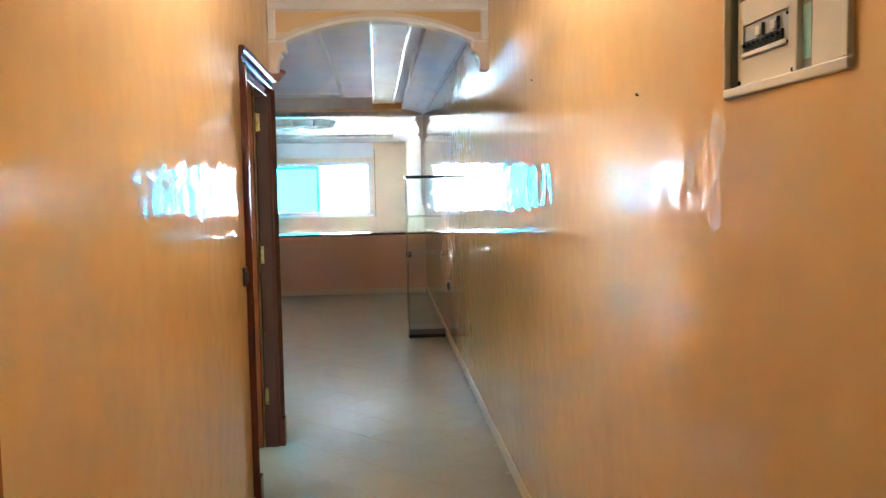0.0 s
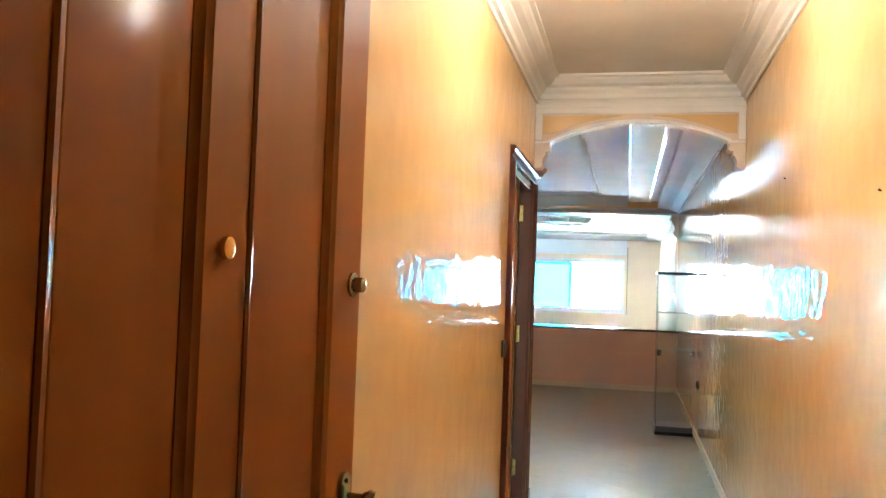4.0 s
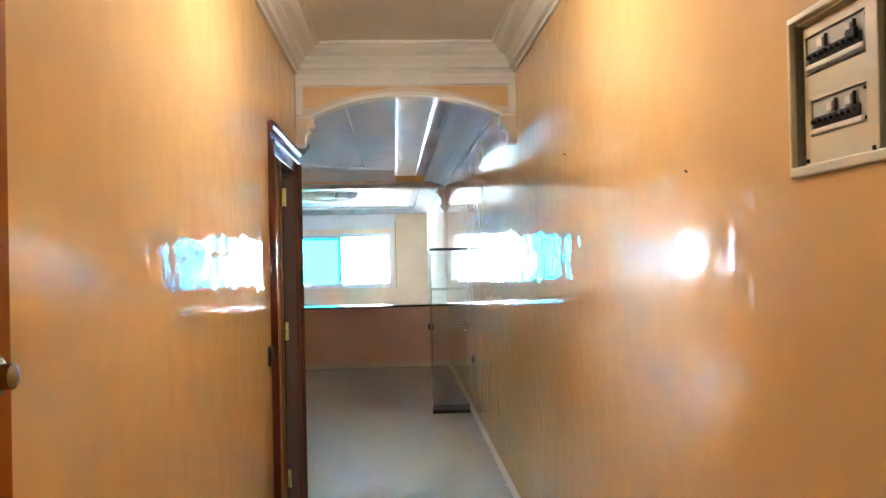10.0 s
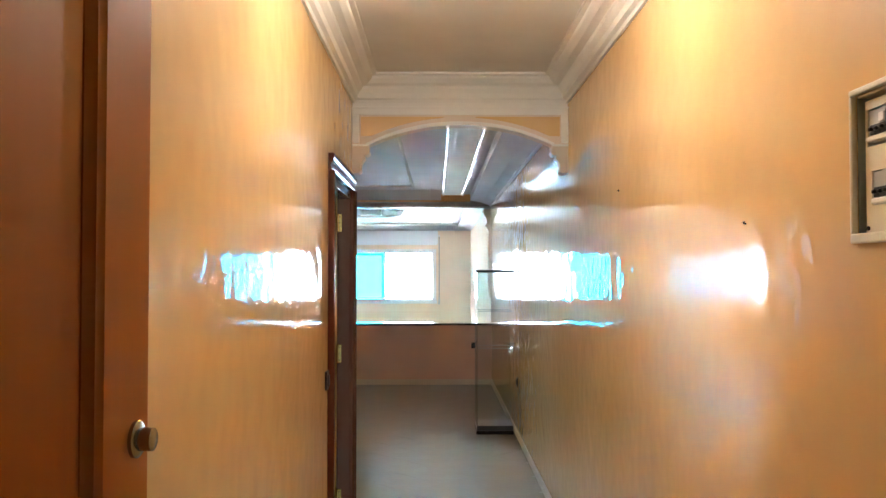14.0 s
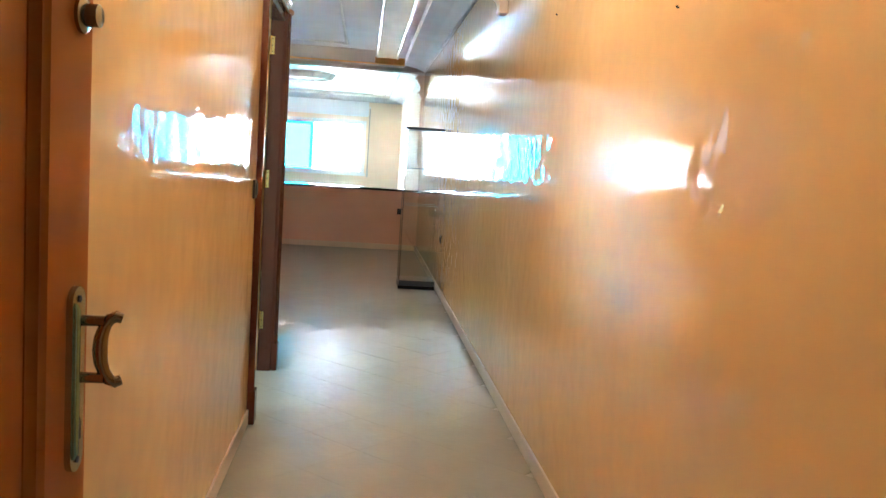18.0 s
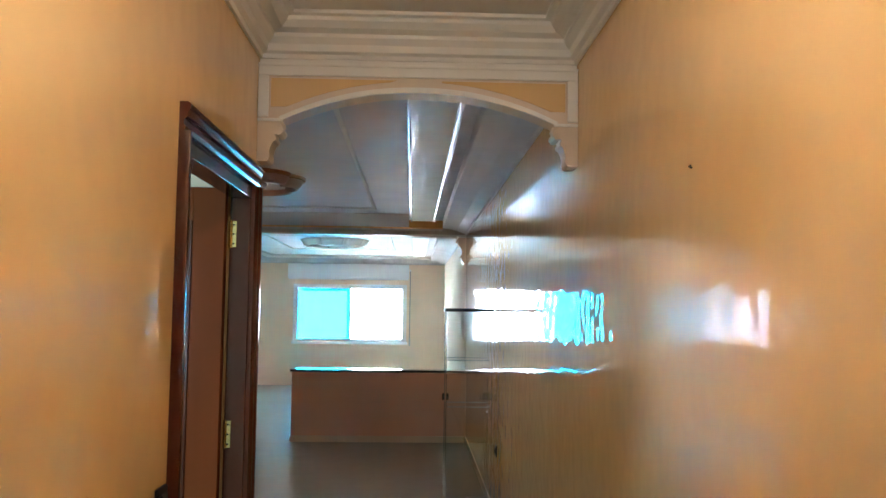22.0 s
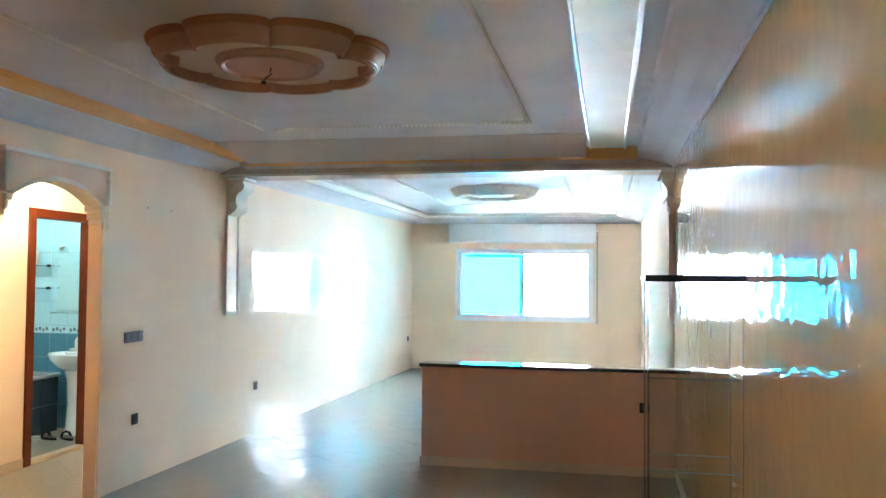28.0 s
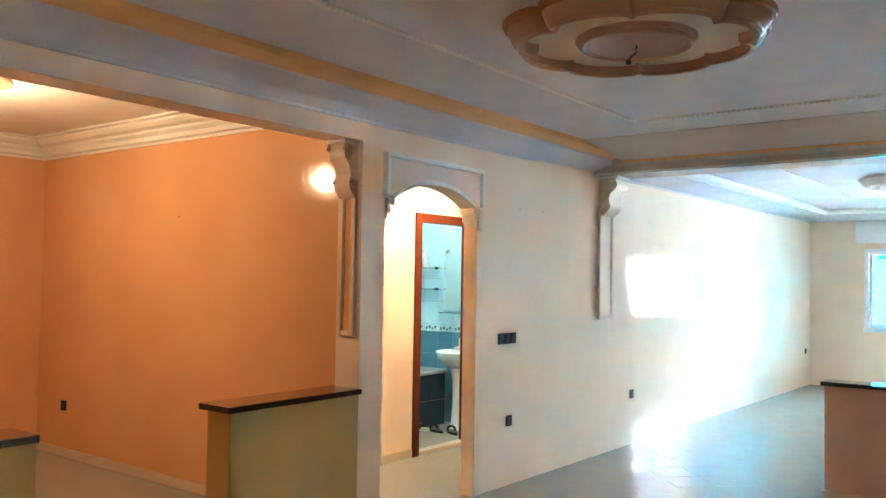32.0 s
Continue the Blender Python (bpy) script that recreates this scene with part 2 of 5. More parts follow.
ORANGE = polished_plaster("orange_polished_plaster", (0.79, 0.515, 0.23), (0.71, 0.425, 0.155), ior=2.0, haze=0.02, soft=0.018)
SIDE_ORANGE = polished_plaster("deep_orange_plaster", (0.74, 0.41, 0.20), (0.66, 0.32, 0.14), 0.35, 1.42, 1.0, 0.0, 0.12)
TERRACOTTA = polished_plaster("terracotta_polished_plaster", (0.71, 0.43, 0.315), (0.66, 0.385, 0.275))
CREAM = polished_plaster("cream_polished_plaster", (0.90, 0.725, 0.56), (0.85, 0.67, 0.495), 0.5, 1.45, 0.26, 0.0, 0.02)
WHITE = matt_plaster("white_gypsum", (0.80, 0.77, 0.70))
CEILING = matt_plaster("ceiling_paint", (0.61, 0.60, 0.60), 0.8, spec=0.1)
TAN = matt_plaster("tan_gypsum", (0.46, 0.265, 0.175), 0.55, 0.05, 0.2, 0.12)
STRIP = matt_plaster("apricot_paint", (0.74, 0.37, 0.12))
TANBEIGE = matt_plaster("tan_beige_gypsum", (0.74, 0.56, 0.42))
BEIGE = matt_plaster("beige_gypsum", (0.72, 0.59, 0.45))
# cream plaster of the half walls, with dim warm shade put into an ochre base
SHADED_CREAM = polished_plaster("shaded_cream_plaster", (0.60, 0.365, 0.115), (0.54, 0.31, 0.09))
SATIN = matt_plaster("satin_cream_paint", (0.78, 0.77, 0.71), 0.40, 0.6, 0.2)
# plaster turned away from the window; its brownish shade is put into this colour
SHADED_TAUPE = matt_plaster("taupe_shade_on_white", (0.54, 0.45, 0.385), 0.6, spec=0.1)
# orange rim paint, darkened to hold the shadow along the rosette's edge
RIM = matt_plaster("orange_paint_with_shade", (0.36, 0.16, 0.06), 0.5, spec=0.1)
BAND = matt_plaster("cream_ceiling_band", (0.84, 0.82, 0.72), 0.5, 0.06, 0.3, 0.1)
DOORDARK = varnished_wood("chestnut_moulding", (0.22, 0.062, 0.006), (0.34, 0.112, 0.009), 0.8)
MAHOGANY = varnished_wood("mahogany_varnish", (0.045, 0.009, 0.004), (0.095, 0.019, 0.007), 1.0)
DOORWOOD = varnished_wood("chestnut_varnish", (0.28, 0.075, 0.008), (0.39, 0.122, 0.010), 0.4)
LEAFWOOD = varnished_wood("walnut_varnish", (0.13, 0.028, 0.007), (0.21, 0.048, 0.011), 0.12)
REDWOOD = varnished_wood("red_door_frame", (0.09, 0.016, 0.005), (0.15, 0.030, 0.009), 0.3)
TILE = floor_tile("glazed_floor_tile", (0.35, 0.34, 0.285), (0.32, 0.305, 0.255))
GROUT = matt_plaster("grout", (0.36, 0.34, 0.285), 0.4)
SKIRT = matt_plaster("skirting_tile", (0.62, 0.50, 0.36), 0.3, 0.3)
GRANITE = material("black_granite", (0.012, 0.012, 0.014), 0.10, coat=0.6)[0]
BLACK = material("black_plastic", (0.012, 0.012, 0.013), 0.35, spec=0.15)[0]
DARKP = material("dark_grey_plastic", (0.035, 0.037, 0.04), 0.35, spec=0.15)[0]
MOSS = material("grey_green_and_shadow", (0.26, 0.30, 0.26), 0.25)[0]
GREYP = material("grey_plastic", (0.50, 0.52, 0.50), 0.4)[0]
WHITEP = material("white_plastic", (0.78, 0.77, 0.72), 0.35)[0]
IVORY = material("ivory_plastic", (0.72, 0.66, 0.50), 0.4)[0]
BRASS = material("brass", (0.62, 0.42, 0.16), 0.22, 1.0)[0]
STEEL = material("brushed_steel", (0.60, 0.58, 0.54), 0.28, 1.0)[0]
NICKEL = material("brassy_nickel", (0.50, 0.50, 0.38), 0.25, 1.0)[0]
LOCKSTEEL = material("dull_lock_steel", (0.30, 0.31, 0.27), 0.22, 1.0)[0]
ALU = material("white_aluminium", (0.80, 0.81, 0.82), 0.35)[0]
CERAMIC = material("white_ceramic", (0.82, 0.84, 0.84), 0.08, coat=0.5)[0]
CLEAR = pane("clear_glass", (0.96, 0.98, 0.98))
SMOKED = pane("greenish_cabinet_glass", (0.95, 0.98, 0.985))
BLUE_TINT = pane("blue_tinted_glass", (0.066, 0.42, 0.53))
DEEP_TINT = pane("deep_blue_glass", (0.10, 0.20, 0.24))
SKYCARD = glow("bright_sky", (0.60, 0.745, 1.0), SKY_GLOW)
BULB = glow("lamp_filament_glass", (1.0, 0.95, 0.88), BULB_GLOW)

# ---- corridor ----
T = 0.2
FY0, FY1, FZ0, FZ1 = 1.258, 1.676, 1.635, 1.916     # recess of the fuse box
setting("wall_right", boxes((RW, -1.4, 0, RW + T, FY0 + 0.008, 2.9), (RW, FY1 - 0.008, 0, RW + T, BEAM_Y, 2.9), (RW, FY0 + 0.008, 0, RW + T, FY1 - 0.008, FZ0 + 0.008), (RW, FY0 + 0.008, FZ1 - 0.008, RW + T, FY1 - 0.008, 2.9), (RW + 0.05, FY0 + 0.008, FZ0 + 0.008, RW + T, FY1 - 0.008, FZ1 - 0.008)), ORANGE, "glossy orange polished plaster wall")
setting("wall_right_far", boxes((RW, BEAM_Y, 0, RW + T, BACK + 0.3, 2.9)), CREAM, "glossy cream polished plaster wall")
DY0, DY1, DZ = 3.985, 4.923, 2.062       # doorway in the corridor's wall
setting("wall_corridor_left", boxes((CW - 0.09, 0.18, 0, CW, DY0, 2.9), (CW - 0.09, DY0, DZ, CW, DY1, 2.9), (CW - 0.09, DY1, 0, CW, ARCH_Y + 0.09, 2.9)), ORANGE, "glossy orange polished plaster wall with a doorway")
EX0, EX1 = -1.19, -0.20               # front doorway
setting("wall_entrance", boxes((CW - 0.09, 0.0, 0, EX0, 0.18, 2.9), (EX0, 0.0, 2.1, EX1, 0.18, 2.9), (EX1, 0.0, 0, RW, 0.18, 2.9)), ORANGE, "orange wall around the front doorway")
setting("wall_landing", boxes((-2.2, -1.6, 0, RW + T, -1.4, 2.9), (-2.4, -1.6, 0, -2.2, 0.0, 2.9), (-2.2, -0.02, 0, CW - 0.09, 0.0, 2.9)), BEIGE, "plain beige wall of the stair landing")
setting("ceiling_corridor", boxes((CW - 0.09, -1.6, CCEIL, RW + T, ARCH_Y + 0.09, CCEIL + 0.15)), WHITE, "white plaster corridor ceiling")
setting("ceiling_landing", boxes((-2.4, -1.6, CCEIL, CW - 0.09, 0.0, CCEIL + 0.15)), WHITE, "white landing ceiling")

# living room shell
setting("wall_front", boxes((LW - T, ARCH_Y - 0.04, 0, CW - 0.09, ARCH_Y + 0.09, 2.9)), CREAM, "cream plaster wall beside the corridor arch")
setting("wall_above_arch", boxes((CW, ARCH_Y, 2.545, RW, ARCH_Y + 0.09, 2.9)), WHITE, "white plaster above the corridor arch")
OY0, OY1, OZ = 5.9, 9.0, 2.39         # wide opening to the side room
NY0, NY1 = 9.21, 10.2       # arched doorway
lintel = boxes((LW - T, 5.12, 0, LW, OY0, 2.9), (LW - T, OY0, OZ, LW, OY1, 2.9), (LW - T, OY1, 0, LW, NY0, 2.9), (LW - T, NY0, 2.20, LW, NY1, 2.9))
setting("wall_side", lintel, CREAM, "cream polished plaster wall with a wide opening and an arched doorway")
setting("wall_side_far", prism([(LW - 0.10, NY1), (LW, NY1), (lw(BACK), BACK), (LW - 0.10, BACK)], "z", 0, 2.9), CREAM, "glossy cream polished plaster wall")
WX0, WX1, WZ0, WZ1 = -3.12, -0.78, 0.86, 2.08
setting("wall_back", boxes((LW - 0.1, BACK, 0, WX0, BACK + 0.25, 2.9), (WX1, BACK, 0, RW + T, BACK + 0.25, 2.9), (WX0, BACK, 0, WX1, BACK + 0.25, WZ0), (WX0, BACK, WZ1, WX1, BACK + 0.25, 2.9)), CREAM, "cream plaster wall around the window")
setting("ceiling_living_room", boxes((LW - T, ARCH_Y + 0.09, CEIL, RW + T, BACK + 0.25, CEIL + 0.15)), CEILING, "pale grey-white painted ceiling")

# side room
setting("wall_orange_room", boxes((-8.1, OY1, 0, LW - T, OY1 + 0.16, 2.9)), SIDE_ORANGE, "orange polished plaster wall of the side room")
for tag, b in (("end", (-8.1, 4.0, 0, -7.9, OY1, 2.9)), ("front", (-7.9, 4.0, 0, LW - T, 4.2, 2.9)), ("return", (LW - T, 4.2, 0, LW - T + 0.1, 4.96, 2.9))):
    setting("wall_orange_room_" + tag, boxes(b), SIDE_ORANGE, "orange plaster wall of the side room")
setting("ceiling_orange_room", boxes((-8.1, 4.0, CCEIL, LW - T, OY1 + 0.16, CCEIL + 0.15)), WHITE, "white plaster ceiling of the side room")
# hall behind the arched doorway and bathroom
BX = -5.218
BY0, BY1, BZ = 10.98, 11.73, 2.07
setting("wall_hall", boxes((BX - 0.07, 9.16, 0, BX, BY0, 2.9), (BX - 0.07, BY0, BZ, BX, BY1, 2.9), (BX - 0.07, BY1, 0, BX, 13.2, 2.9)), CREAM, "cream hall wall with the bathroom doorway")
setting("wall_hall_end", boxes((BX, 13.0, 0, LW - 0.1, 13.2, 2.9)), CREAM, "cream end wall of the hall")
setting("ceiling_hall", boxes((-7.6, 9.16, CCEIL, LW - 0.1, 14.6, CCEIL + 0.15)), WHITE, "white hall ceiling")
# bedroom off the corridor
setting("wall_bedroom", boxes((-4.07, 0.9, 0, CW - 0.09, 1.1, 2.9), (-4.27, 0.9, 0, -4.07, 4.96, 2.9)), BEIGE, "beige bedroom wall")
setting("ceiling_bedroom", boxes((-4.27, 0.9, CCEIL, CW - 0.09, 4.96, CCEIL + 0.15)), WHITE, "white bedroom ceiling")

# floors
setting("floor", boxes((-8.3, -1.6, -0.12, RW + T, BACK + 0.25, -0.006)), GROUT, "floor bed with pale grout joints")

# backdrop outside the window
setting("backdrop", boxes((-40, 34.0, -3, 40, 34.1, 40)), SKYCARD, "bright hazy sky outside the window")
# unseen ground, kept pale so that sunlight bounces up through the window
setting("ground", boxes((-400, -400, -3.2, 400, 400, -3.0)), matt_plaster("pale_bounce_ground", (0.52, 0.48, 0.42), 0.9), "unseen ground outside, pale to bounce sunlight")


def area_lamp(name, at, target, w, h, watts, colour):
    lamp = new(name, bpy.data.lights.new(name, "AREA"))
    lamp.data.shape, lamp.data.size, lamp.data.size_y = "RECTANGLE", w, h
    lamp.data.energy, lamp.data.color = watts, colour
    lamp.matrix_world = look(at, target)
    return lamp


# daylight of the bedroom's own window, beside the doorway
area_lamp("bedroom_daylight", (-3.2, 1.14, 1.5), (-3.2, 4, 1.5), 1.2, 1.2, 1.8, (0.38, 0.74, 1.0))

# low wall with granite top
HWX = -2.09
hw = thing("low_wall", (-1.05, 11.86, 0), "terracotta plastered low wall with a black granite top", "low wall")
part("body", box(HWX + 0.01, 11.79, 0, RW, 11.95, 0.825, 0.004), TERRACOTTA, hw)
part("granite_top", box(HWX - 0.01, 11.765, 0.825, RW - 0.002, 11.975, 0.855, 0.004), GRANITE, hw, "polished black granite slab")

# counters to the side room
for y0, y1, where in ((8.03, 9.0, "beside the arched doorway"), (5.9, 7.05, "further along the opening")):
    c = thing("half_wall_counter", (LW - 0.1, (y0 + y1) / 2, 0), "cream half wall with a dark granite top " + where, "low wall", "half walls of the opening")
    part("body", box(LW - T + 0.02, y0 + 0.01, 0, LW + 0.003, y1 - 0.003, 0.855, 0.004), SHADED_CREAM, c)
    part("granite_top", box(LW - T - 0.02, y0 - 0.02, 0.855, LW + 0.03, y1 - 0.003, 0.888, 0.004), GRANITE, c, "dark granite slab")


# ---- mouldings ----
CORN = [(0, 0), (0.012, 0), (0.016, 0.016), (0.034, 0.024), (0.040, 0.050), (0.062, 0.072), (0.066, 0.086), (0.100, 0.098), (0.122, 0.120), (0.128, 0.134), (0.150, 0.138), (0.150, 0.152), (0, 0.152)]


def scale_profile(prof, w, h):
    mw, mh = max(p[0] for p in prof), max(p[1] for p in prof)
    return [(p[0] * w / mw, p[1] * h / mh) for p in prof]


CZ = CCEIL - 0.152
corr = scale_profile(CORN, 0.15, 0.151)
setting("trim_cornice_left", sweep(corr, (CW, 0.18, CZ), (CW, ARCH_Y, CZ), (1, 0, 0), 1, 1), WHITE, "white stepped plaster cornice")
setting("trim_cornice_right", sweep(corr, (RW, 0.18, CZ), (RW, ARCH_Y, CZ), (-1, 0, 0), 1, 1), WHITE, "white stepped plaster cornice")
setting("trim_cornice_arch", sweep(corr, (CW, ARCH_Y, CZ), (RW, ARCH_Y, CZ), (0, -1, 0), 1, 1), WHITE, "white stepped plaster cornice over the arch")
setting("trim_cornice_entrance", sweep(corr, (CW, 0.18, CZ), (RW, 0.18, CZ), (0, 1, 0), 1, 1), WHITE, "white stepped plaster cornice over the door")

# wide coved cornices of the living room, with an apricot line
COVE = [(0, 0), (0.014, 0), (0.018, 0.018), (0.050, 0.030), (0.120, 0.058), (0.215, 0.078), (0.290, 0.086), (0.295, 0.104), (0.295, 0.160), (0, 0.160)]
LZ = CEIL - 0.16


def cove(name, p0, p1, out, m0, m1, tint=STRIP):
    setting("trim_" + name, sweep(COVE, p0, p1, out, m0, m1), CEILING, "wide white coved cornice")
    line = [(0.297, 0.096), (0.375, 0.106), (0.405, 0.122), (0.405, 0.159), (0.297, 0.159)]
    setting("trim_" + name + "_line", sweep(line, p0, p1, out, m0, m1), tint, "painted cornice line")


cove("cove_side", (LW, ARCH_Y + 0.09, LZ), (LW, BEAM_Y, LZ), (1, 0, 0), 0, 0)
cove("cove_front", (LW, ARCH_Y + 0.09, LZ), (-0.70, ARCH_Y + 0.09, LZ), (0, 1, 0), 0, 0)
BEAM_B = BEAM_Y + 0.40
cove("cove_side_far", (lw(BEAM_B) - 0.004, BEAM_B, LZ), (lw(BACK) - 0.004, BACK, LZ), (1, 0, 0), 0, 1, WHITE)
cove("cove_back", (lw(BACK), BACK, LZ), (RW, BACK, LZ), (0, -1, 0), 1, 1, WHITE)
RCOVE = scale_profile(COVE, 0.30, 0.16)
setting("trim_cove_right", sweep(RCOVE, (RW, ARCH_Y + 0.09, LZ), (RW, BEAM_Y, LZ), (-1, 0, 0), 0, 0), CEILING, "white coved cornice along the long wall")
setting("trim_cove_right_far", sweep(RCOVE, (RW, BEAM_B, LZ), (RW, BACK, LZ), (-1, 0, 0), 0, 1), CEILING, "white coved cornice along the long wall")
# cross beam with its cove
BEAM_Z = 2.495
setting("beam", boxes((LW, BEAM_Y, BEAM_Z, RW, BEAM_B, CEIL)), SHADED_TAUPE, "white plastered cross beam, its shade painted in taupe")
setting("trim_beam_bead", boxes((LW + 0.02, BEAM_Y - 0.012, BEAM_Z - 0.008, RW, BEAM_Y + 0.012, BEAM_Z + 0.012)), SATIN, "thin glossy bead along the beam")
BC = [(0.003, 0.055), (0.16, 0.062), (0.17, 0.068), (0.17, 0.162), (0.003, 0.162)]
setting("trim_beam_cove", sweep(BC, (LW + 0.3, BEAM_Y, BEAM_Z), (RW - 0.30, BEAM_Y, BEAM_Z), (0, -1, 0)), SHADED_TAUPE, "beige coved moulding on the beam, its shade painted in taupe")
setting("trim_beam_line", sweep([(0.172, 0.062), (0.215, 0.070), (0.215, 0.163), (0.172, 0.163)], (LW + 0.39, BEAM_Y, BEAM_Z), (RW - 0.30, BEAM_Y, BEAM_Z), (0, -1, 0)), STRIP, "apricot painted line on the beam cove")
setting("trim_beam_slope", sweep([(0.217, 0.078), (0.36, 0.095), (0.62, 0.130), (0.88, 0.158), (0.88, 0.1635), (0.217, 0.1635)], (LW + 0.407, BEAM_Y, BEAM_Z), (-0.71, BEAM_Y, BEAM_Z), (0, -1, 0)), SHADED_TAUPE, "shallow sloping ceiling cove before the beam, its shade painted in taupe")

# smooth ceiling band with beaded edges
for y0, y1, tag in ((ARCH_Y + 0.09, BEAM_Y, ""), (BEAM_B, BACK - 0.37, "_far")):
    setting("trim_ceiling_band" + tag, box(-0.672, y0, CEIL - 0.014, -0.418, y1, CEIL), BAND, "satin cream ceiling band")
    for x, w in ((-0.682, 0.007), (-0.404, 0.012)):
        setting("trim_band_bead" + tag, box(x - w, y0, CEIL - 0.024, x + w, y1, CEIL, 0.005), SATIN, "glossy white band bead")

# twisted rope mouldings round the rosettes
def rope(p0, p1):
    p0, p1 = Vector(p0), Vector(p1)
    n = max(8, int((p1 - p0).length / 0.011))
    pts = [p0.lerp(p1, i / n) for i in range(n + 1)]
    return tube(pts, [0.0125 + 0.005 * math.cos(i * 2.1) for i in range(n + 1)], 6)


def flourish(at, run, side, size=0.30):
    """A tapering plaster leaf with small scrolls; run: the way it points along the ceiling, side: the way it swells."""
    at, run, side = Vector(at), Vector(run), Vector(side)
    spine = [at + run * (size * f) + Vector((0, 0, -0.006)) for f in (0, 0.25, 0.5, 0.75, 1.0)]
    bms = [tube(spine, [0.014, 0.012, 0.009, 0.006, 0.003], 6)]
    for k, f in enumerate((0.02, 0.22, 0.42)):
        c = at + run * (size * f) + side * 0.012
        r = 0.034 - 0.008 * k
        curl = [c + run * (r * (1 - 0.8 * i / 15) * math.cos(i * 0.55)) + side * (r * (1 - 0.8 * i / 15) * math.sin(i * 0.55)) + Vector((0, 0, -0.008 - 0.0006 * i)) for i in range(16)]
        bms.append(tube(curl, [0.009 * (1 - 0.5 * i / 15) for i in range(16)], 6))
    for f, w in ((0.10, 0.060), (0.30, 0.045), (0.52, 0.030)):
        c = at + run * (size * f)
        bms.append(tube([c, c + side * (w * 0.5) + run * 0.02 + Vector((0, 0, -0.012)), c + side * w + run * 0.055], [0.007, 0.010, 0.003], 6))
    return join(*bms)


RX0, RX1, RY0, RY1 = -3.02, -1.075, 6.08, 10.59
for a, b in (((RX1, RY0), (RX1, RY1)), ((RX0, RY0), (RX0, RY1)), ((RX0 + 0.12, RY1), (RX1, RY1))):
    setting("trim_rope", rope((*a, CEIL - 0.004), (*b, CEIL - 0.004)), SATIN, "twisted plaster rope moulding", True)
for x, y, dx, dy, size in ((RX1, RY1, -1, 1, 0.14), (RX0 + 0.1, RY1, 1, 1, 0.14), (RX1, RY0, -1, -1, 0.33), (RX0 + 0.1, RY0, 1, -1, 0.33)):
    setting("trim_rope_flourish", flourish((x, y, CEIL - 0.004), (dx, 0, 0), (0, dy, 0), size), SATIN, "small leafy plaster flourish at the rope's corner", True)
for a, b in (((-1.0, 13.2), (-1.0, 16.9)), ((-2.85, 16.9), (-1.0, 16.9)), ((-2.85, 13.2), (-2.85, 16.9))):
    setting("trim_rope_far", rope((*a, CEIL - 0.004), (*b, CEIL - 0.004)), SATIN, "twisted plaster rope moulding", True)


# ---- rosettes ----
def petals(n, depth):
    def f(a, r):
        return r * (1 - depth * (1 - abs(math.cos(n * a / 2)) ** 0.38))
    return f


def rosette(at, radius, label, wire=True, lobes=8, tone=TAN):
    x, y, z = at
    r = radius
    t = thing("ceiling_rosette", at, label, "ceiling rosette", "plaster rosettes")
    rim = [(r, 0.0), (r * 1.004, -0.010), (r * 0.992, -0.026), (r * 0.975, -0.030), (r * 0.955, -0.030), (r * 0.955, 0.0)]
    part("rim", lathe(rim, at, 160, petals(lobes, 0.13)), RIM if tone is TAN else tone, t, "painted outer rim, darkened for the shadow along its edge", True)
    outer = [(r * 0.962, -0.028), (r * 0.968, -0.036), (r * 0.955, -0.046), (r * 0.925, -0.074), (r * 0.905, -0.082), (r * 0.902, -0.089), (r * 0.885, -0.093), (r * 0.882, -0.098), (r * 0.862, -0.100), (r * 0.845, -0.096), (r * 0.842, -0.088), (r * 0.832, -0.086), (r * 0.830, -0.046), (r * 0.90, -0.028)]
    part("scalloped_ring", lathe(outer, at, 160, petals(lobes, 0.13)), tone, t, "scalloped moulded ring", True)
    part("field", lathe([(r * 0.86, -0.050), (r * 0.30, -0.052), (r * 0.30, -0.042), (r * 0.86, -0.042)], at, 160, petals(lobes, 0.13)), BEIGE, t, "pale recessed field", True)
    boss = [(r * 0.445, -0.045), (r * 0.445, -0.062), (r * 0.432, -0.067), (r * 0.430, -0.074), (r * 0.415, -0.078), (r * 0.413, -0.086), (r * 0.395, -0.090), (r * 0.375, -0.086), (r * 0.365, -0.080), (r * 0.12, -0.079), (0.0, -0.079)]
    part("boss", lathe(boss, at, 96), tone, t, "stepped centre disc", True)
    if wire:
        part("wire", tube([(x, y, z - 0.075), (x + 0.004, y + 0.004, z - 0.085), (x - 0.006, y + 0.01, z - 0.095), (x + 0.008, y - 0.004, z - 0.11), (x - 0.016, y - 0.02, z - 0.135), (x - 0.022, y - 0.024, z - 0.15)], 0.004, 6), BLACK, t, "bare black lamp wire", True)
        part("wire_end", lathe([(0.0, -0.166), (0.012, -0.164), (0.014, -0.152), (0.006, -0.146), (0.0, -0.146)], (x - 0.022, y - 0.024, z), 10), BLACK, t, "", True)
    return t


rosette((-2.13, 8.62, CEIL), 0.58, "large scalloped tan plaster rosette with a hanging wire")
rosette((-1.90, 14.93, CEIL), 0.54, "large scalloped plaster rosette beyond the cross beam", False, 8, WHITE)
small = thing("ceiling_rosette", (-0.638, 2.65, CCEIL), "round moulded plaster rosette above the corridor bulb", "ceiling rosette", "plaster rosettes")
part("ring", lathe([(0.215, 0), (0.215, -0.012), (0.20, -0.022), (0.19, -0.018), (0.175, -0.028), (0.155, -0.026), (0.15, -0.012), (0.15, 0)], (-0.638, 2.65, CCEIL), 64), STRIP, small, "pale apricot ring", True)
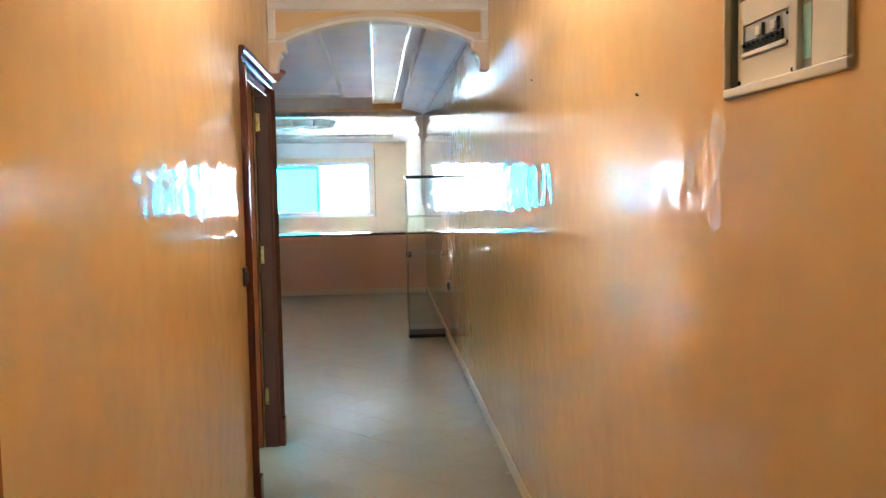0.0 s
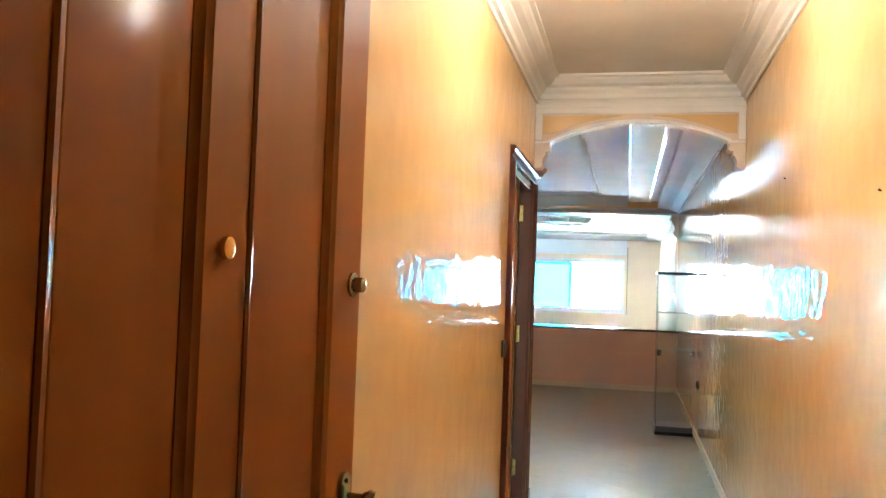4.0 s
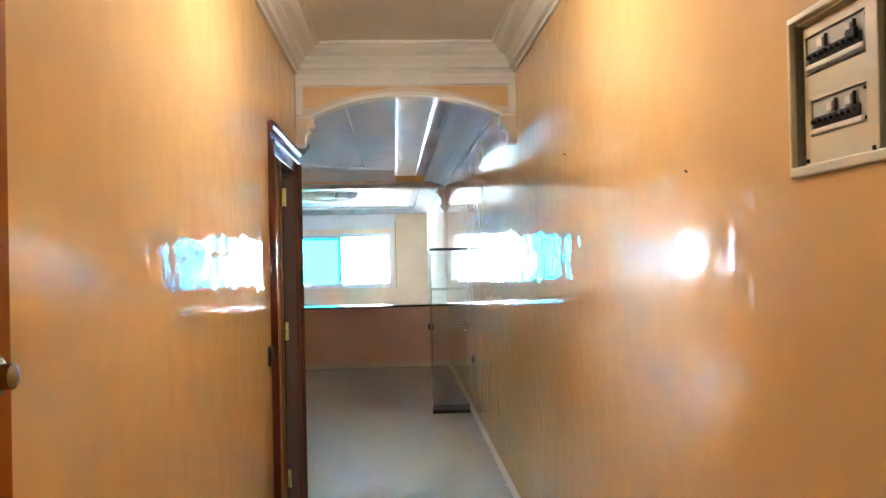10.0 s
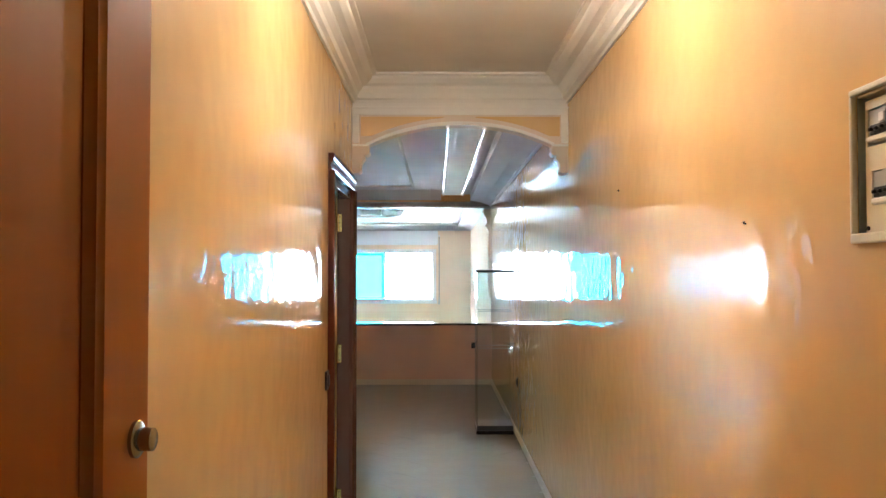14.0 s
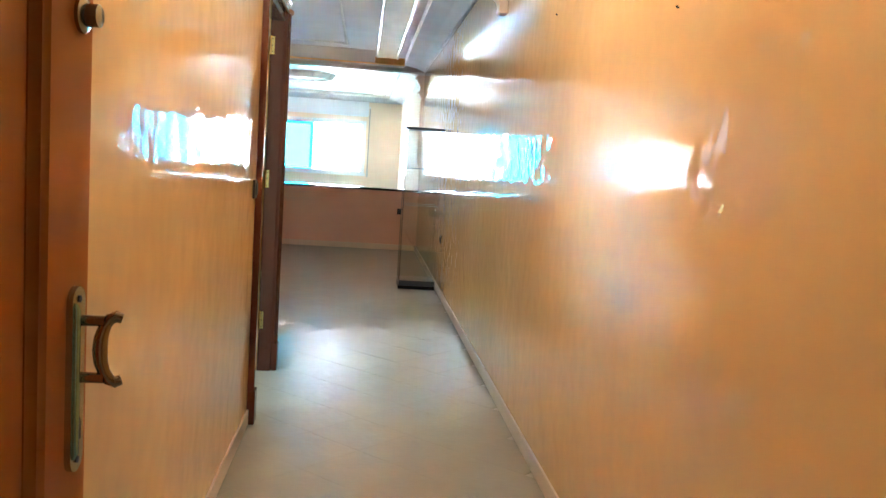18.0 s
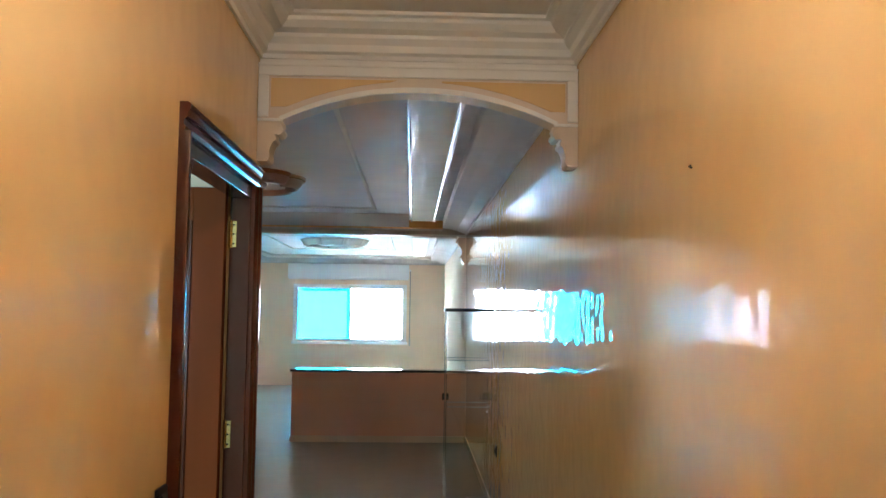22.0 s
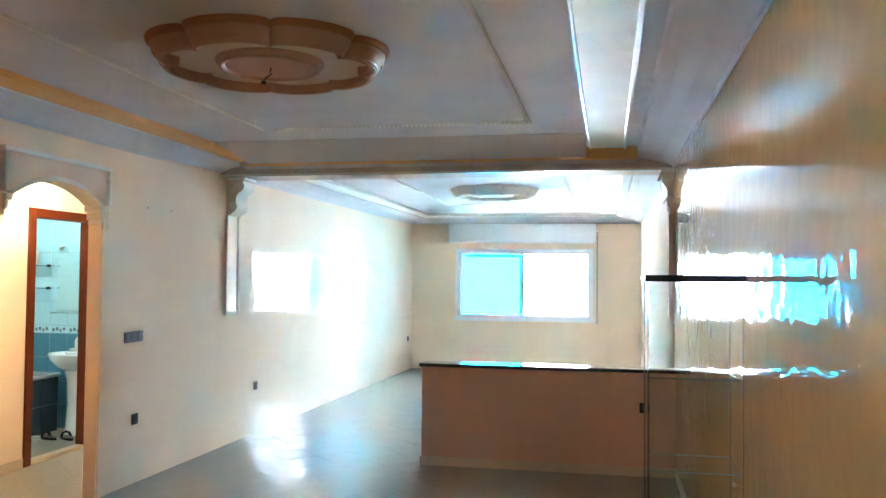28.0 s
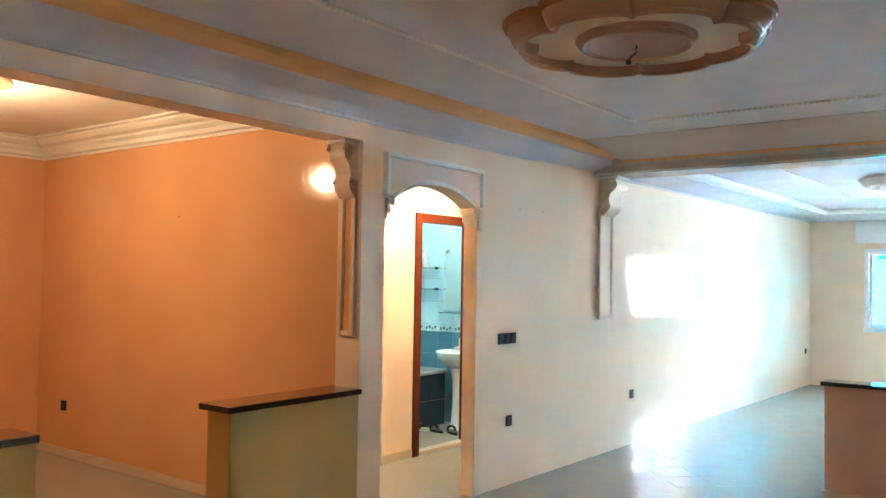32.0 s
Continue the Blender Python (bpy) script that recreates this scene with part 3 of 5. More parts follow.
part("disc", lathe([(0.0, -0.012), (0.15, -0.010), (0.15, -0.001), (0.0, -0.001)], (-0.638, 2.65, CCEIL), 48), WHITE, small, "", True)

lamp = thing("pendant_bulb", (-0.645, 2.65, CCEIL), "bare glowing light bulb hanging from a short wire", "lamp")
C0 = (-0.645, 2.65, CCEIL)
part("ceiling_cap", lathe([(0.0, -0.03), (0.02, -0.028), (0.026, -0.011), (0.0, -0.011)], C0, 16), WHITEP, lamp, "", True)
part("wire", tube([(-0.645, 2.65, CCEIL - 0.028), (-0.643, 2.651, CCEIL - 0.06), (-0.646, 2.65, CCEIL - 0.10)], 0.003, 6), WHITEP, lamp)
part("socket", lathe([(0.0, -0.10), (0.012, -0.10), (0.017, -0.112), (0.017, -0.15), (0.014, -0.152), (0.0, -0.152)], C0, 16), WHITEP, lamp, "white lamp holder", True)
part("bulb", lathe([(0.0, -0.262), (0.018, -0.258), (0.029, -0.24), (0.033, -0.218), (0.028, -0.192), (0.016, -0.17), (0.014, -0.153), (0.0, -0.153)], C0, 20), BULB, lamp, "glowing frosted bulb", True)


def room_lamp(at, top, watts, colour, radius, name, label, ring):
    area = 4 * math.pi * radius * radius
    m = glow(name + "_glow", colour, watts / (math.pi * area))
    t = thing(name, (at[0], at[1], top), label, "lamp")
    part("ceiling_plate", lathe([(ring, 0), (ring, -0.012), (ring * 0.9, -0.022), (ring * 0.5, -0.024), (0.0, -0.024)], (at[0], at[1], top), 40), WHITE if ring < 0.2 else TAN, t, "plaster plate", True)
    part("stem", lathe([(0.016, top - at[2] - 0.022), (0.016, radius * 0.9)], at, 12), WHITEP, t)
    part("globe", lathe([(0.0, -radius)] + [(radius * math.cos(a), radius * math.sin(a)) for a in [radians(d) for d in range(-75, 76, 15)]] + [(0.0, radius)], at, 20), m, t, "glowing globe", True)
    return t


room_lamp((-5.98, 7.42, 2.42), CCEIL, ORANGE_LAMP, (1.0, 0.68, 0.40), 0.085, "ceiling_lamp", "round ceiling lamp of the side room, lit", 0.34)
room_lamp((-4.75, 10.7, 2.62), CCEIL, HALL_LAMP, (1.0, 0.89, 0.68), 0.05, "hall_lamp", "small lit ceiling lamp in the hall", 0.10)
room_lamp((-6.0, 11.5, 2.60), CCEIL, BATH_LAMP, (0.66, 0.92, 1.0), 0.05, "bathroom_lamp", "cool white bathroom ceiling lamp, lit", 0.10)


# ---- corridor arch ----
def arch_curve(x0, x1, z0, rise, n=28):
    xm, w = (x0 + x1) / 2, (x1 - x0) / 2
    return [(xm - w * math.cos(math.pi * i / n), z0 + rise * (1 - abs(math.cos(math.pi * i / n)) ** 2.15)) for i in range(n + 1)]


AX0, AX1 = CW + 0.094, RW - 0.091
arch = thing("corridor_arch", (CW / 2, ARCH_Y + 0.05, 2.16), "cream plaster arch with orange spandrels and stepped brackets", "arch")
A0, A1 = ARCH_Y - 0.02, ARCH_Y + 0.085
intr = arch_curve(AX0, AX1, 2.318, 0.118)
part("body", prism([(CW + 0.001, 2.318), *intr, (RW - 0.001, 2.318), (RW - 0.001, 2.543), (CW + 0.001, 2.543)], "y", A0 + 0.004, A1), BEIGE, arch)
extr = arch_curve(AX0 - 0.012, AX1 + 0.012, 2.330, 0.128)
band = [*intr, *reversed(extr)]
part("arch_band", prism(band, "y", A0 - 0.006, A0 + 0.004), WHITE, arch, "raised pale band round the arch")
part("top_rail", box(CW + 0.001, A0 - 0.008, 2.496, RW - 0.001, A0 + 0.004, 2.543, 0.003), WHITE, arch)
part("top_lip", box(CW + 0.001, A0 - 0.016, 2.532, RW - 0.001, A0 - 0.008, 2.543, 0.002), WHITE, arch)
for x0, x1 in ((CW + 0.001, CW + 0.042), (RW - 0.042, RW - 0.001)):
    part("side_rail", box(x0, A0 - 0.008, 2.330, x1, A0 + 0.004, 2.496, 0.003), WHITE, arch)
for sgn in (-1, 1):
    xe = CW + 0.05 if sgn < 0 else RW - 0.05
    pts = [(xe, 2.372), (xe, 2.486)]
    xm = CW / 2
    inner = [p for p in arch_curve(AX0 - 0.03, AX1 + 0.03, 2.350, 0.132, 60) if (p[0] - xm) * sgn > 0.09 and p[1] > 2.372]
    inner.sort(key=lambda p: -p[0] * sgn)
    top = [(xm + sgn * 0.09, 2.486)]
    part("spandrel", prism(pts + top + list(reversed(inner)), "y", A0 + 0.0005, A0 + 0.006), ORANGE, arch, "orange plaster spandrel")
BR = [(0.0, 2.318), (0.094, 2.318), (0.096, 2.306), (0.090, 2.298), (0.098, 2.289), (0.100, 2.276), (0.092, 2.264), (0.079, 2.260), (0.070, 2.266), (0.065, 2.258), (0.073, 2.249), (0.071, 2.239), (0.060, 2.231), (0.052, 2.214), (0.047, 2.194), (0.050, 2.175), (0.046, 2.162), (0.036, 2.156), (0.0, 2.156)]
part("bracket", prism([(CW + 0.001 + o, z - 0.0005) for o, z in BR], "y", A0, A1), BEIGE, arch, "stepped bracket")
part("bracket", prism([(RW - 0.001 - o, z - 0.0005) for o, z in BR], "y", A0, A1), BEIGE, arch, "stepped bracket")
for x0, x1 in ((CW + 0.001, CW + 0.098), (RW - 0.098, RW - 0.001)):
    part("bracket_cap", box(x0, A0 - 0.01, 2.312, x1, A0 - 0.0005, 2.324, 0.002), WHITE, arch)


# ---- front door ----
fd = thing("front_door", (-1.139, 0.195, 0.01), "varnished chestnut front door standing open, with brass number 24", "door")
FX = -1.139                     # face towards the corridor
Y0, Y1 = 0.195, 1.094
part("core", box(FX - 0.045, Y0, 0.012, FX - 0.014, Y1, 2.045, 0.002), DOORWOOD, fd)
for nm, y0, y1 in (("hinge_stile", Y0, 0.375), ("middle_stile", 0.617, 0.715), ("lock_stile", 0.978, Y1)):
    part(nm, box(FX - 0.014, y0, 0.201, FX, y1, 1.927, 0.003), DOORWOOD, fd)
part("top_rail", box(FX - 0.014, Y0, 1.928, FX, Y1, 2.045, 0.003), DOORWOOD, fd, "full-width top rail")
part("bottom_rail", box(FX - 0.014, Y0, 0.012, FX, Y1, 0.20, 0.003), DOORWOOD, fd)
for y0, y1 in ((0.375, 0.617), (0.715, 0.978)):
    pa = [(0, 0), (0, 0.015), (0.004, 0.018), (0.009, 0.015), (0.015, 0.014), (0.019, 0.008), (0.024, 0.005), (0.025, 0.0)]
    for side, m in ((y0, 1), (y1, -1)):
        pr = [(side + m * u, FX - 0.014 + v) for u, v in pa]
        part("panel_moulding", prism([(v, u) for u, v in pr], "z", 0.20, 1.928), DOORDARK, fd, "dark carved panel moulding", True)
    for zz, m in ((0.20, 1), (1.928, -1)):
        part("panel_moulding", prism([(FX - 0.014 + v, zz + m * u) for u, v in pa], "y", y0 + 0.002, y1 - 0.002), DOORDARK, fd, "dark carved panel moulding", True)
    part("panel", box(FX - 0.0138, y0 + 0.026, 0.227, FX - 0.009, y1 - 0.026, 1.901, 0.002), DOORWOOD, fd, "flat golden-brown panel")
# lock, handle and number
part("lock_knob", join(tube([(FX, 1.058, 1.405), (FX + 0.004, 1.058, 1.405), (FX + 0.006, 1.058, 1.405)], [0.020, 0.020, 0.017], 20), tube([(FX + 0.006, 1.058, 1.405), (FX + 0.020, 1.058, 1.405), (FX + 0.021, 1.058, 1.405)], [0.0125, 0.0125, 0.011], 20)), LOCKSTEEL, fd, "round dull steel lock cylinder", True)
part("peephole", tube([(FX, 0.665, 1.445), (FX + 0.006, 0.665, 1.445), (FX + 0.008, 0.665, 1.445)], [0.014, 0.013, 0.006], 18), BRASS, fd, "brass peephole", True)
plate = []
for k in range(13):
    a = math.pi * k / 12
    plate.append((1.050 + 0.018 * math.cos(a), 1.090 + 0.018 * math.sin(a)))
for k in range(13):
    a = math.pi + math.pi * k / 12
    plate.append((1.050 + 0.018 * math.cos(a), 0.913 + 0.018 * math.sin(a)))
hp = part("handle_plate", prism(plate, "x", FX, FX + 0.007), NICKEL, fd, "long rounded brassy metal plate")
# the rib's green stands in for a reflection on polished metal
part("plate_rib", tube([(FX + 0.007, 1.040, 0.912), (FX + 0.0085, 1.040, 0.920), (FX + 0.0085, 1.040, 1.082), (FX + 0.007, 1.040, 1.090)], [0.002, 0.0045, 0.0045, 0.002], 10), material("green_reflection_metal", (0.36, 0.62, 0.50), 0.16, 0.9)[0], hp, "polished rib along the plate, a green reflection put into its colour", True)
curl = [(0.050, 1.064, 1.0715), (0.044, 1.062, 1.0735), (0.038, 1.060, 1.0710), (0.033, 1.058, 1.063), (0.0295, 1.056, 1.050), (0.0285, 1.056, 1.036), (0.0295, 1.056, 1.022), (0.033, 1.058, 1.009), (0.038, 1.060, 1.0005), (0.044, 1.062, 0.9980), (0.050, 1.064, 1.0005)]
pull = [tube([(FX + 0.005, 1.054, z), (FX + 0.034, 1.056, z)], 0.0062, 12) for z in (1.069, 1.0035)]
pull.append(tube([(FX + x, y, z) for x, y, z in curl], [0.0062, 0.0070, 0.0070, 0.0068, 0.0078, 0.0085, 0.0078, 0.0068, 0.0070, 0.0070, 0.0062], 12))
part("pull_handle", join(*pull), material("aged_bronze", (0.36, 0.25, 0.13), 0.16, 1.0)[0], hp, "curled dark bronze pull", True)
part("keyhole", prism([(1.050, 0.931), (1.059, 0.931), (1.060, 0.951), (1.055, 0.957), (1.050, 0.951)], "x", FX + 0.007, FX + 0.0078), BLACK, hp, "dark keyhole")
for z in (1.094, 0.909):
    part("screw", tube([(FX + 0.007, 1.050, z), (FX + 0.0085, 1.050, z)], 0.004, 10), BLACK, hp)


def lettering(text, size, depth, m, mat, parent, name, label):
    cu = bpy.data.curves.new("text", "FONT")
    cu.body, cu.size, cu.extrude, cu.bevel_depth = text, size, depth, depth * 0.3
    cu.align_x, cu.align_y = "CENTER", "CENTER"
    tmp = new("text", cu)
    me = bpy.data.meshes.new_from_object(tmp)
    bpy.data.objects.remove(tmp)
    me.transform(m)
    me.materials.clear()
    me.materials.append(mat)
    ob = new(name, me)
    ob.parent = parent
    ob.matrix_parent_inverse = parent.matrix_basis.inverted() if parent.parent is None else Matrix()
    return tagged(ob, label)


turned = Matrix(((0, 0, 1, 0), (1, 0, 0, 0), (0, 1, 0, 0), (0, 0, 0, 1)))
for ch, y, z in (("2", 0.632, 1.975), ("4", 0.694, 1.962)):
    lettering(ch, 0.092, 0.004, Matrix.Translation((FX + 0.005, y, z)) @ turned, BRASS, fd, "number", "brass numeral " + ch)
fd.rotation_euler = (0, 0, radians(-3.1))

# frame of the front doorway
fr = thing("front_door_frame", (-0.69, 0.09, 0), "dark varnished frame of the front doorway", "door frame")
part("jamb", box(EX0, 0.0, 0, EX0 + 0.035, 0.185, 2.065, 0.004), MAHOGANY, fr)
part("jamb", box(EX1 - 0.035, 0.0, 0, EX1, 0.185, 2.065, 0.004), MAHOGANY, fr)
part("head", box(EX0, 0.0, 2.065, EX1, 0.185, 2.1, 0.004), MAHOGANY, fr)

# ---- corridor doorway: lining, architrave, open leaf ----
dr = thing("bedroom_door_frame", (CW - 0.1, 4.39, 0), "glossy dark mahogany door frame with moulded architrave", "door frame")
LX = CW - 0.076
part("lining", box(LX - 0.018, DY0, 0, CW, DY0 + 0.022, DZ - 0.064, 0.002), MAHOGANY, dr)
part("lining", box(LX, DY1 - 0.022, 0, CW, DY1, DZ - 0.064, 0.002), MAHOGANY, dr)
part("lining_head", box(LX, DY0, DZ - 0.064, CW, DY1, DZ, 0.002), MAHOGANY, dr)
AR = [(0, 0), (0.0, 0.014), (0.010, 0.018), (0.016, 0.012), (0.030, 0.014), (0.036, 0.022), (0.050, 0.024), (0.056, 0.030), (0.070, 0.030), (0.076, 0.022), (0.076, 0)]
for y, s in ((DY0 + 0.014, -1), (DY1 - 0.014, 1)):
    part("architrave", prism([(CW + v, y + s * u) for u, v in AR], "z", 0.16, DZ - 0.014), MAHOGANY, dr, "", True)
    part("plinth", box(CW, y, 0, CW + 0.036, y + s * 0.082, 0.16, 0.004), MAHOGANY, dr, "square plinth block")
part("architrave_head", prism([(CW + v, DZ - 0.014 + u) for u, v in AR], "y", DY0 - 0.062, DY1 + 0.062), MAHOGANY, dr, "", True)
for z in (0.30, 1.115, 1.86):
    h = part("hinge", box(LX + 0.003, DY1 - 0.0245, z - 0.05, LX + 0.026, DY1 - 0.0215, z + 0.05, 0.001), BRASS, dr, "pale brass butt hinge")
    part("knuckle", tube([(LX + 0.004, DY1 - 0.026, z - 0.052), (LX + 0.004, DY1 - 0.026, z + 0.052)], 0.006, 10), BRASS, h)
    for dz in (-0.036, 0.0, 0.036):
        part("screw", tube([(LX + 0.015, DY1 - 0.0245, z + dz), (LX + 0.015, DY1 - 0.0262, z + dz)], 0.0035, 8), BLACK, h)
lf = thing("bedroom_door", (LX - 0.006, DY1 - 0.03, 0.01), "brown veneered interior door standing open into the bedroom", "door")
ly = DY1 - 0.028
part("core", box(LX - 0.80, ly - 0.034, 0.012, LX - 0.008, ly, 2.03, 0.002), LEAFWOOD, lf)
for nm, x0, x1, z0, z1 in (("hinge_stile", LX - 0.125, LX - 0.008, 0.012, 2.03), ("lock_stile", LX - 0.80, LX - 0.69, 0.012, 2.03), ("top_rail", LX - 0.69, LX - 0.125, 1.905, 2.03), ("bottom_rail", LX - 0.69, LX - 0.125, 0.012, 0.2)):
    part(nm, box(x0, ly - 0.044, z0, x1, ly - 0.034, z1, 0.002), LEAFWOOD, lf)
for x0, x1, z0, z1 in ((LX - 0.137, LX - 0.125, 0.2, 1.905), (LX - 0.69, LX - 0.678, 0.2, 1.905)):
    part("panel_bead", box(x0, ly - 0.049, z0, x1, ly - 0.034, z1, 0.004), MAHOGANY, lf, "dark panel bead")
part("panel_bead", box(LX - 0.678, ly - 0.047, 1.893, LX - 0.137, ly - 0.034, 1.905, 0.004), MAHOGANY, lf, "dark panel bead")

# ---- electrics ----
def switch_plate(at, out, along, n, label, socket=False):
    """A black plate on a wall: at its centre; out is the wall's normal, along its horizontal."""
    at, out, along = Vector(at), Vector(out), Vector(along)
    up = Vector((0, 0, 1))
    w, hgt = 0.080, 0.082

    def slab(u0, u1, v0, v1, d0, d1, bev=0.003):
        bm = box(u0, v0, d0, u1, v1, d1, bev)
        m = Matrix((along, up, out)).transposed().to_4x4()
        bmesh.ops.transform(bm, matrix=Matrix.Translation(at) @ m, verts=bm.verts[:])
        bmesh.ops.recalc_face_normals(bm, faces=bm.faces[:])
        return bm
    t = thing("wall_socket" if socket else "light_switch", at, label, "socket" if socket else "switch", "black wall plates")
    for i in range(n):
        c = (i - (n - 1) / 2) * (w + 0.004)
        pl = part("plate", slab(c - w / 2, c + w / 2, -hgt / 2, hgt / 2, 0.0005, 0.010), BLACK, t)
        if socket:
            part("insert", slab(c - 0.024, c + 0.024, -0.024, 0.024, 0.010, 0.013, 0.006), DARKP, pl, "dark grey socket face")
            for s in (-1, 1):
                part("contact_hole", slab(c + s * 0.010 - 0.003, c + s * 0.010 + 0.003, -0.003, 0.003, 0.0131, 0.0135, 0), BLACK, pl)
        else:
            part("rocker", slab(c - 0.023, c + 0.023, -0.026, 0.026, 0.010, 0.016), DARKP, pl, "dark grey rocker")
    return t


switch_plate((LW + 0.008, 10.62, 1.11), (1, 0, 0), (0, 1, 0), 3, "black triple light switch on the cream wall")
switch_plate((LW + 0.01, 10.655, 0.486), (1, 0, 0), (0, 1, 0), 1, "black wall socket low on the cream wall", True)
switch_plate((lw(12.76) + 0.001, 12.76, 0.478), (1, 0, 0), (0, 1, 0), 1, "black wall socket low beside the pilaster", True)
switch_plate((lw(18.75) + 0.001, 18.75, 0.53), (1, 0, 0), (0, 1, 0), 1, "small dark socket near the window corner", True)
switch_plate((-0.245, 11.79, 0.545), (0, -1, 0), (1, 0, 0), 1, "black socket on the terracotta low wall", True)
switch_plate((RW, 8.08, 0.53), (-1, 0, 0), (0, 1, 0), 1, "black socket on the long wall by the glass cabinet", True)
switch_plate((CW, 3.865, 1.10), (1, 0, 0), (0, 1, 0), 1, "black light switch beside the bedroom door frame")
switch_plate((-7.46, OY1, 0.43), (0, -1, 0), (1, 0, 0), 1, "dark socket on the orange wall", True)

def cut_plate(x0, x1, ys, zs, holes):
    """One sheet facing along x, parted by ys and zs, with the cells named in holes cut out."""
    bm = bmesh.new()
    vs = {(i, j, k): bm.verts.new((x, y, z)) for i, y in enumerate(ys) for j, z in enumerate(zs) for k, x in enumerate((x0, x1))}
    cells = {(i, j) for i in range(len(ys) - 1) for j in range(len(zs) - 1)} - holes
    for i, j in cells:
        ring = [(i, j), (i + 1, j), (i + 1, j + 1), (i, j + 1)]
        bm.faces.new([vs[(*p, 0)] for p in reversed(ring)])
        bm.faces.new([vs[(*p, 1)] for p in ring])
        for n, (di, dj) in enumerate(((0, -1), (1, 0), (0, 1), (-1, 0))):
            if (i + di, j + dj) not in cells:
                p, q = ring[n], ring[(n + 1) % 4]
                bm.faces.new([vs[(*p, 0)], vs[(*q, 0)], vs[(*q, 1)], vs[(*p, 1)]])
    bmesh.ops.delete(bm, geom=[v for v in bm.verts if not v.link_faces], context="VERTS")
    bmesh.ops.recalc_face_normals(bm, faces=bm.faces[:])
    return bm


# fuse box, set in the long wall
fb = thing("fuse_box", (RW - 0.01, 1.47, FZ0), "off-white fuse box with two rows of breakers behind a cut-out plate", "fuse box")
part("tray_back", box(RW + 0.040, FY0 + 0.010, FZ0 + 0.010, RW + 0.046, FY1 - 0.010, FZ1 - 0.010), GREYP, fb, "grey back of the tray")
for nm, y0, y1, z0, z1 in (("frame_bottom", FY0, FY1, FZ0, FZ0 + 0.018), ("frame_top", FY0, FY1, FZ1 - 0.012, FZ1), ("frame_side", FY0, FY0 + 0.016, FZ0 + 0.018, FZ1 - 0.012), ("frame_side", FY1 - 0.009, FY1, FZ0 + 0.018, FZ1 - 0.012)):
    part(nm, box(RW - 0.010, y0, z0, RW + 0.002, y1, z1, 0.003), IVORY, fb)
# shadow inside the recess is put into this liner's grey-green
part("side_liner", box(RW + 0.002, FY1 - 0.014, FZ0 + 0.012, RW + 0.040, FY1 - 0.009, FZ1 - 0.012), MOSS, fb, "inner side, the recess's shadow painted grey-green")
part("top_liner", box(RW + 0.002, FY0 + 0.012, FZ1 - 0.016, RW + 0.040, FY1 - 0.014, FZ1 - 0.012), IVORY, fb, "cream inner top")
PZ0, PZ1 = FZ0 + 0.019, FZ1 - 0.024
part("front_plate", cut_plate(RW + 0.010, RW + 0.013, (1.416, 1.464, 1.634, 1.648, 1.654), (PZ0, 1.702, 1.764, 1.808, 1.876, PZ1), {(1, 1), (1, 3), (2, 3)}), IVORY, fb, "cream plate with two cut-outs")
part("plate_lip", prism([(RW + 0.013, PZ1), (RW + 0.036, PZ1 - 0.004), (RW + 0.036, PZ1)], "y", 1.416, 1.654), IVORY, fb, "sloping upper lip")
part("plate_side", box(RW + 0.013, 1.650, PZ0, RW + 0.038, 1.654, PZ1 - 0.004), GREYP, fb, "grey return of the plate")
part("divider", box(RW - 0.008, 1.403, FZ0 + 0.018, RW + 0.030, 1.415, FZ1 - 0.012, 0.002), IVORY, fb)
part("side_strip", box(RW + 0.002, 1.362, FZ0 + 0.018, RW + 0.006, 1.4025, FZ1 - 0.012, 0.001), MOSS, fb, "grey-green glossy strip")
# added cyan pane paints the reflection that shows on the glossy strip
part("reflection_pane", box(RW + 0.0005, 1.376, 1.668, RW + 0.0018, 1.400, 1.752, 0.0004), material("cyan_reflection_gloss", (0.35, 0.72, 0.68), 0.08, coat=1.0)[0], fb, "glossy pane painting a pale cyan reflection")
part("cover", box(RW - 0.006, FY0 + 0.016, FZ0 + 0.018, RW + 0.006, 1.3615, FZ1 - 0.012, 0.002), IVORY, fb, "plain cream cover")
mw = part("meter_window", box(RW - 0.0075, 1.283, 1.758, RW - 0.0062, 1.354, 1.814, 0.0005), material("dark_teal_plastic", (0.05, 0.13, 0.14), 0.12, coat=0.5)[0], fb, "dark teal meter window")
part("meter_label", boxes((RW - 0.0082, 1.306, 1.782, RW - 0.0077, 1.318, 1.796)), MOSS, mw, "grey-green mark behind the window")
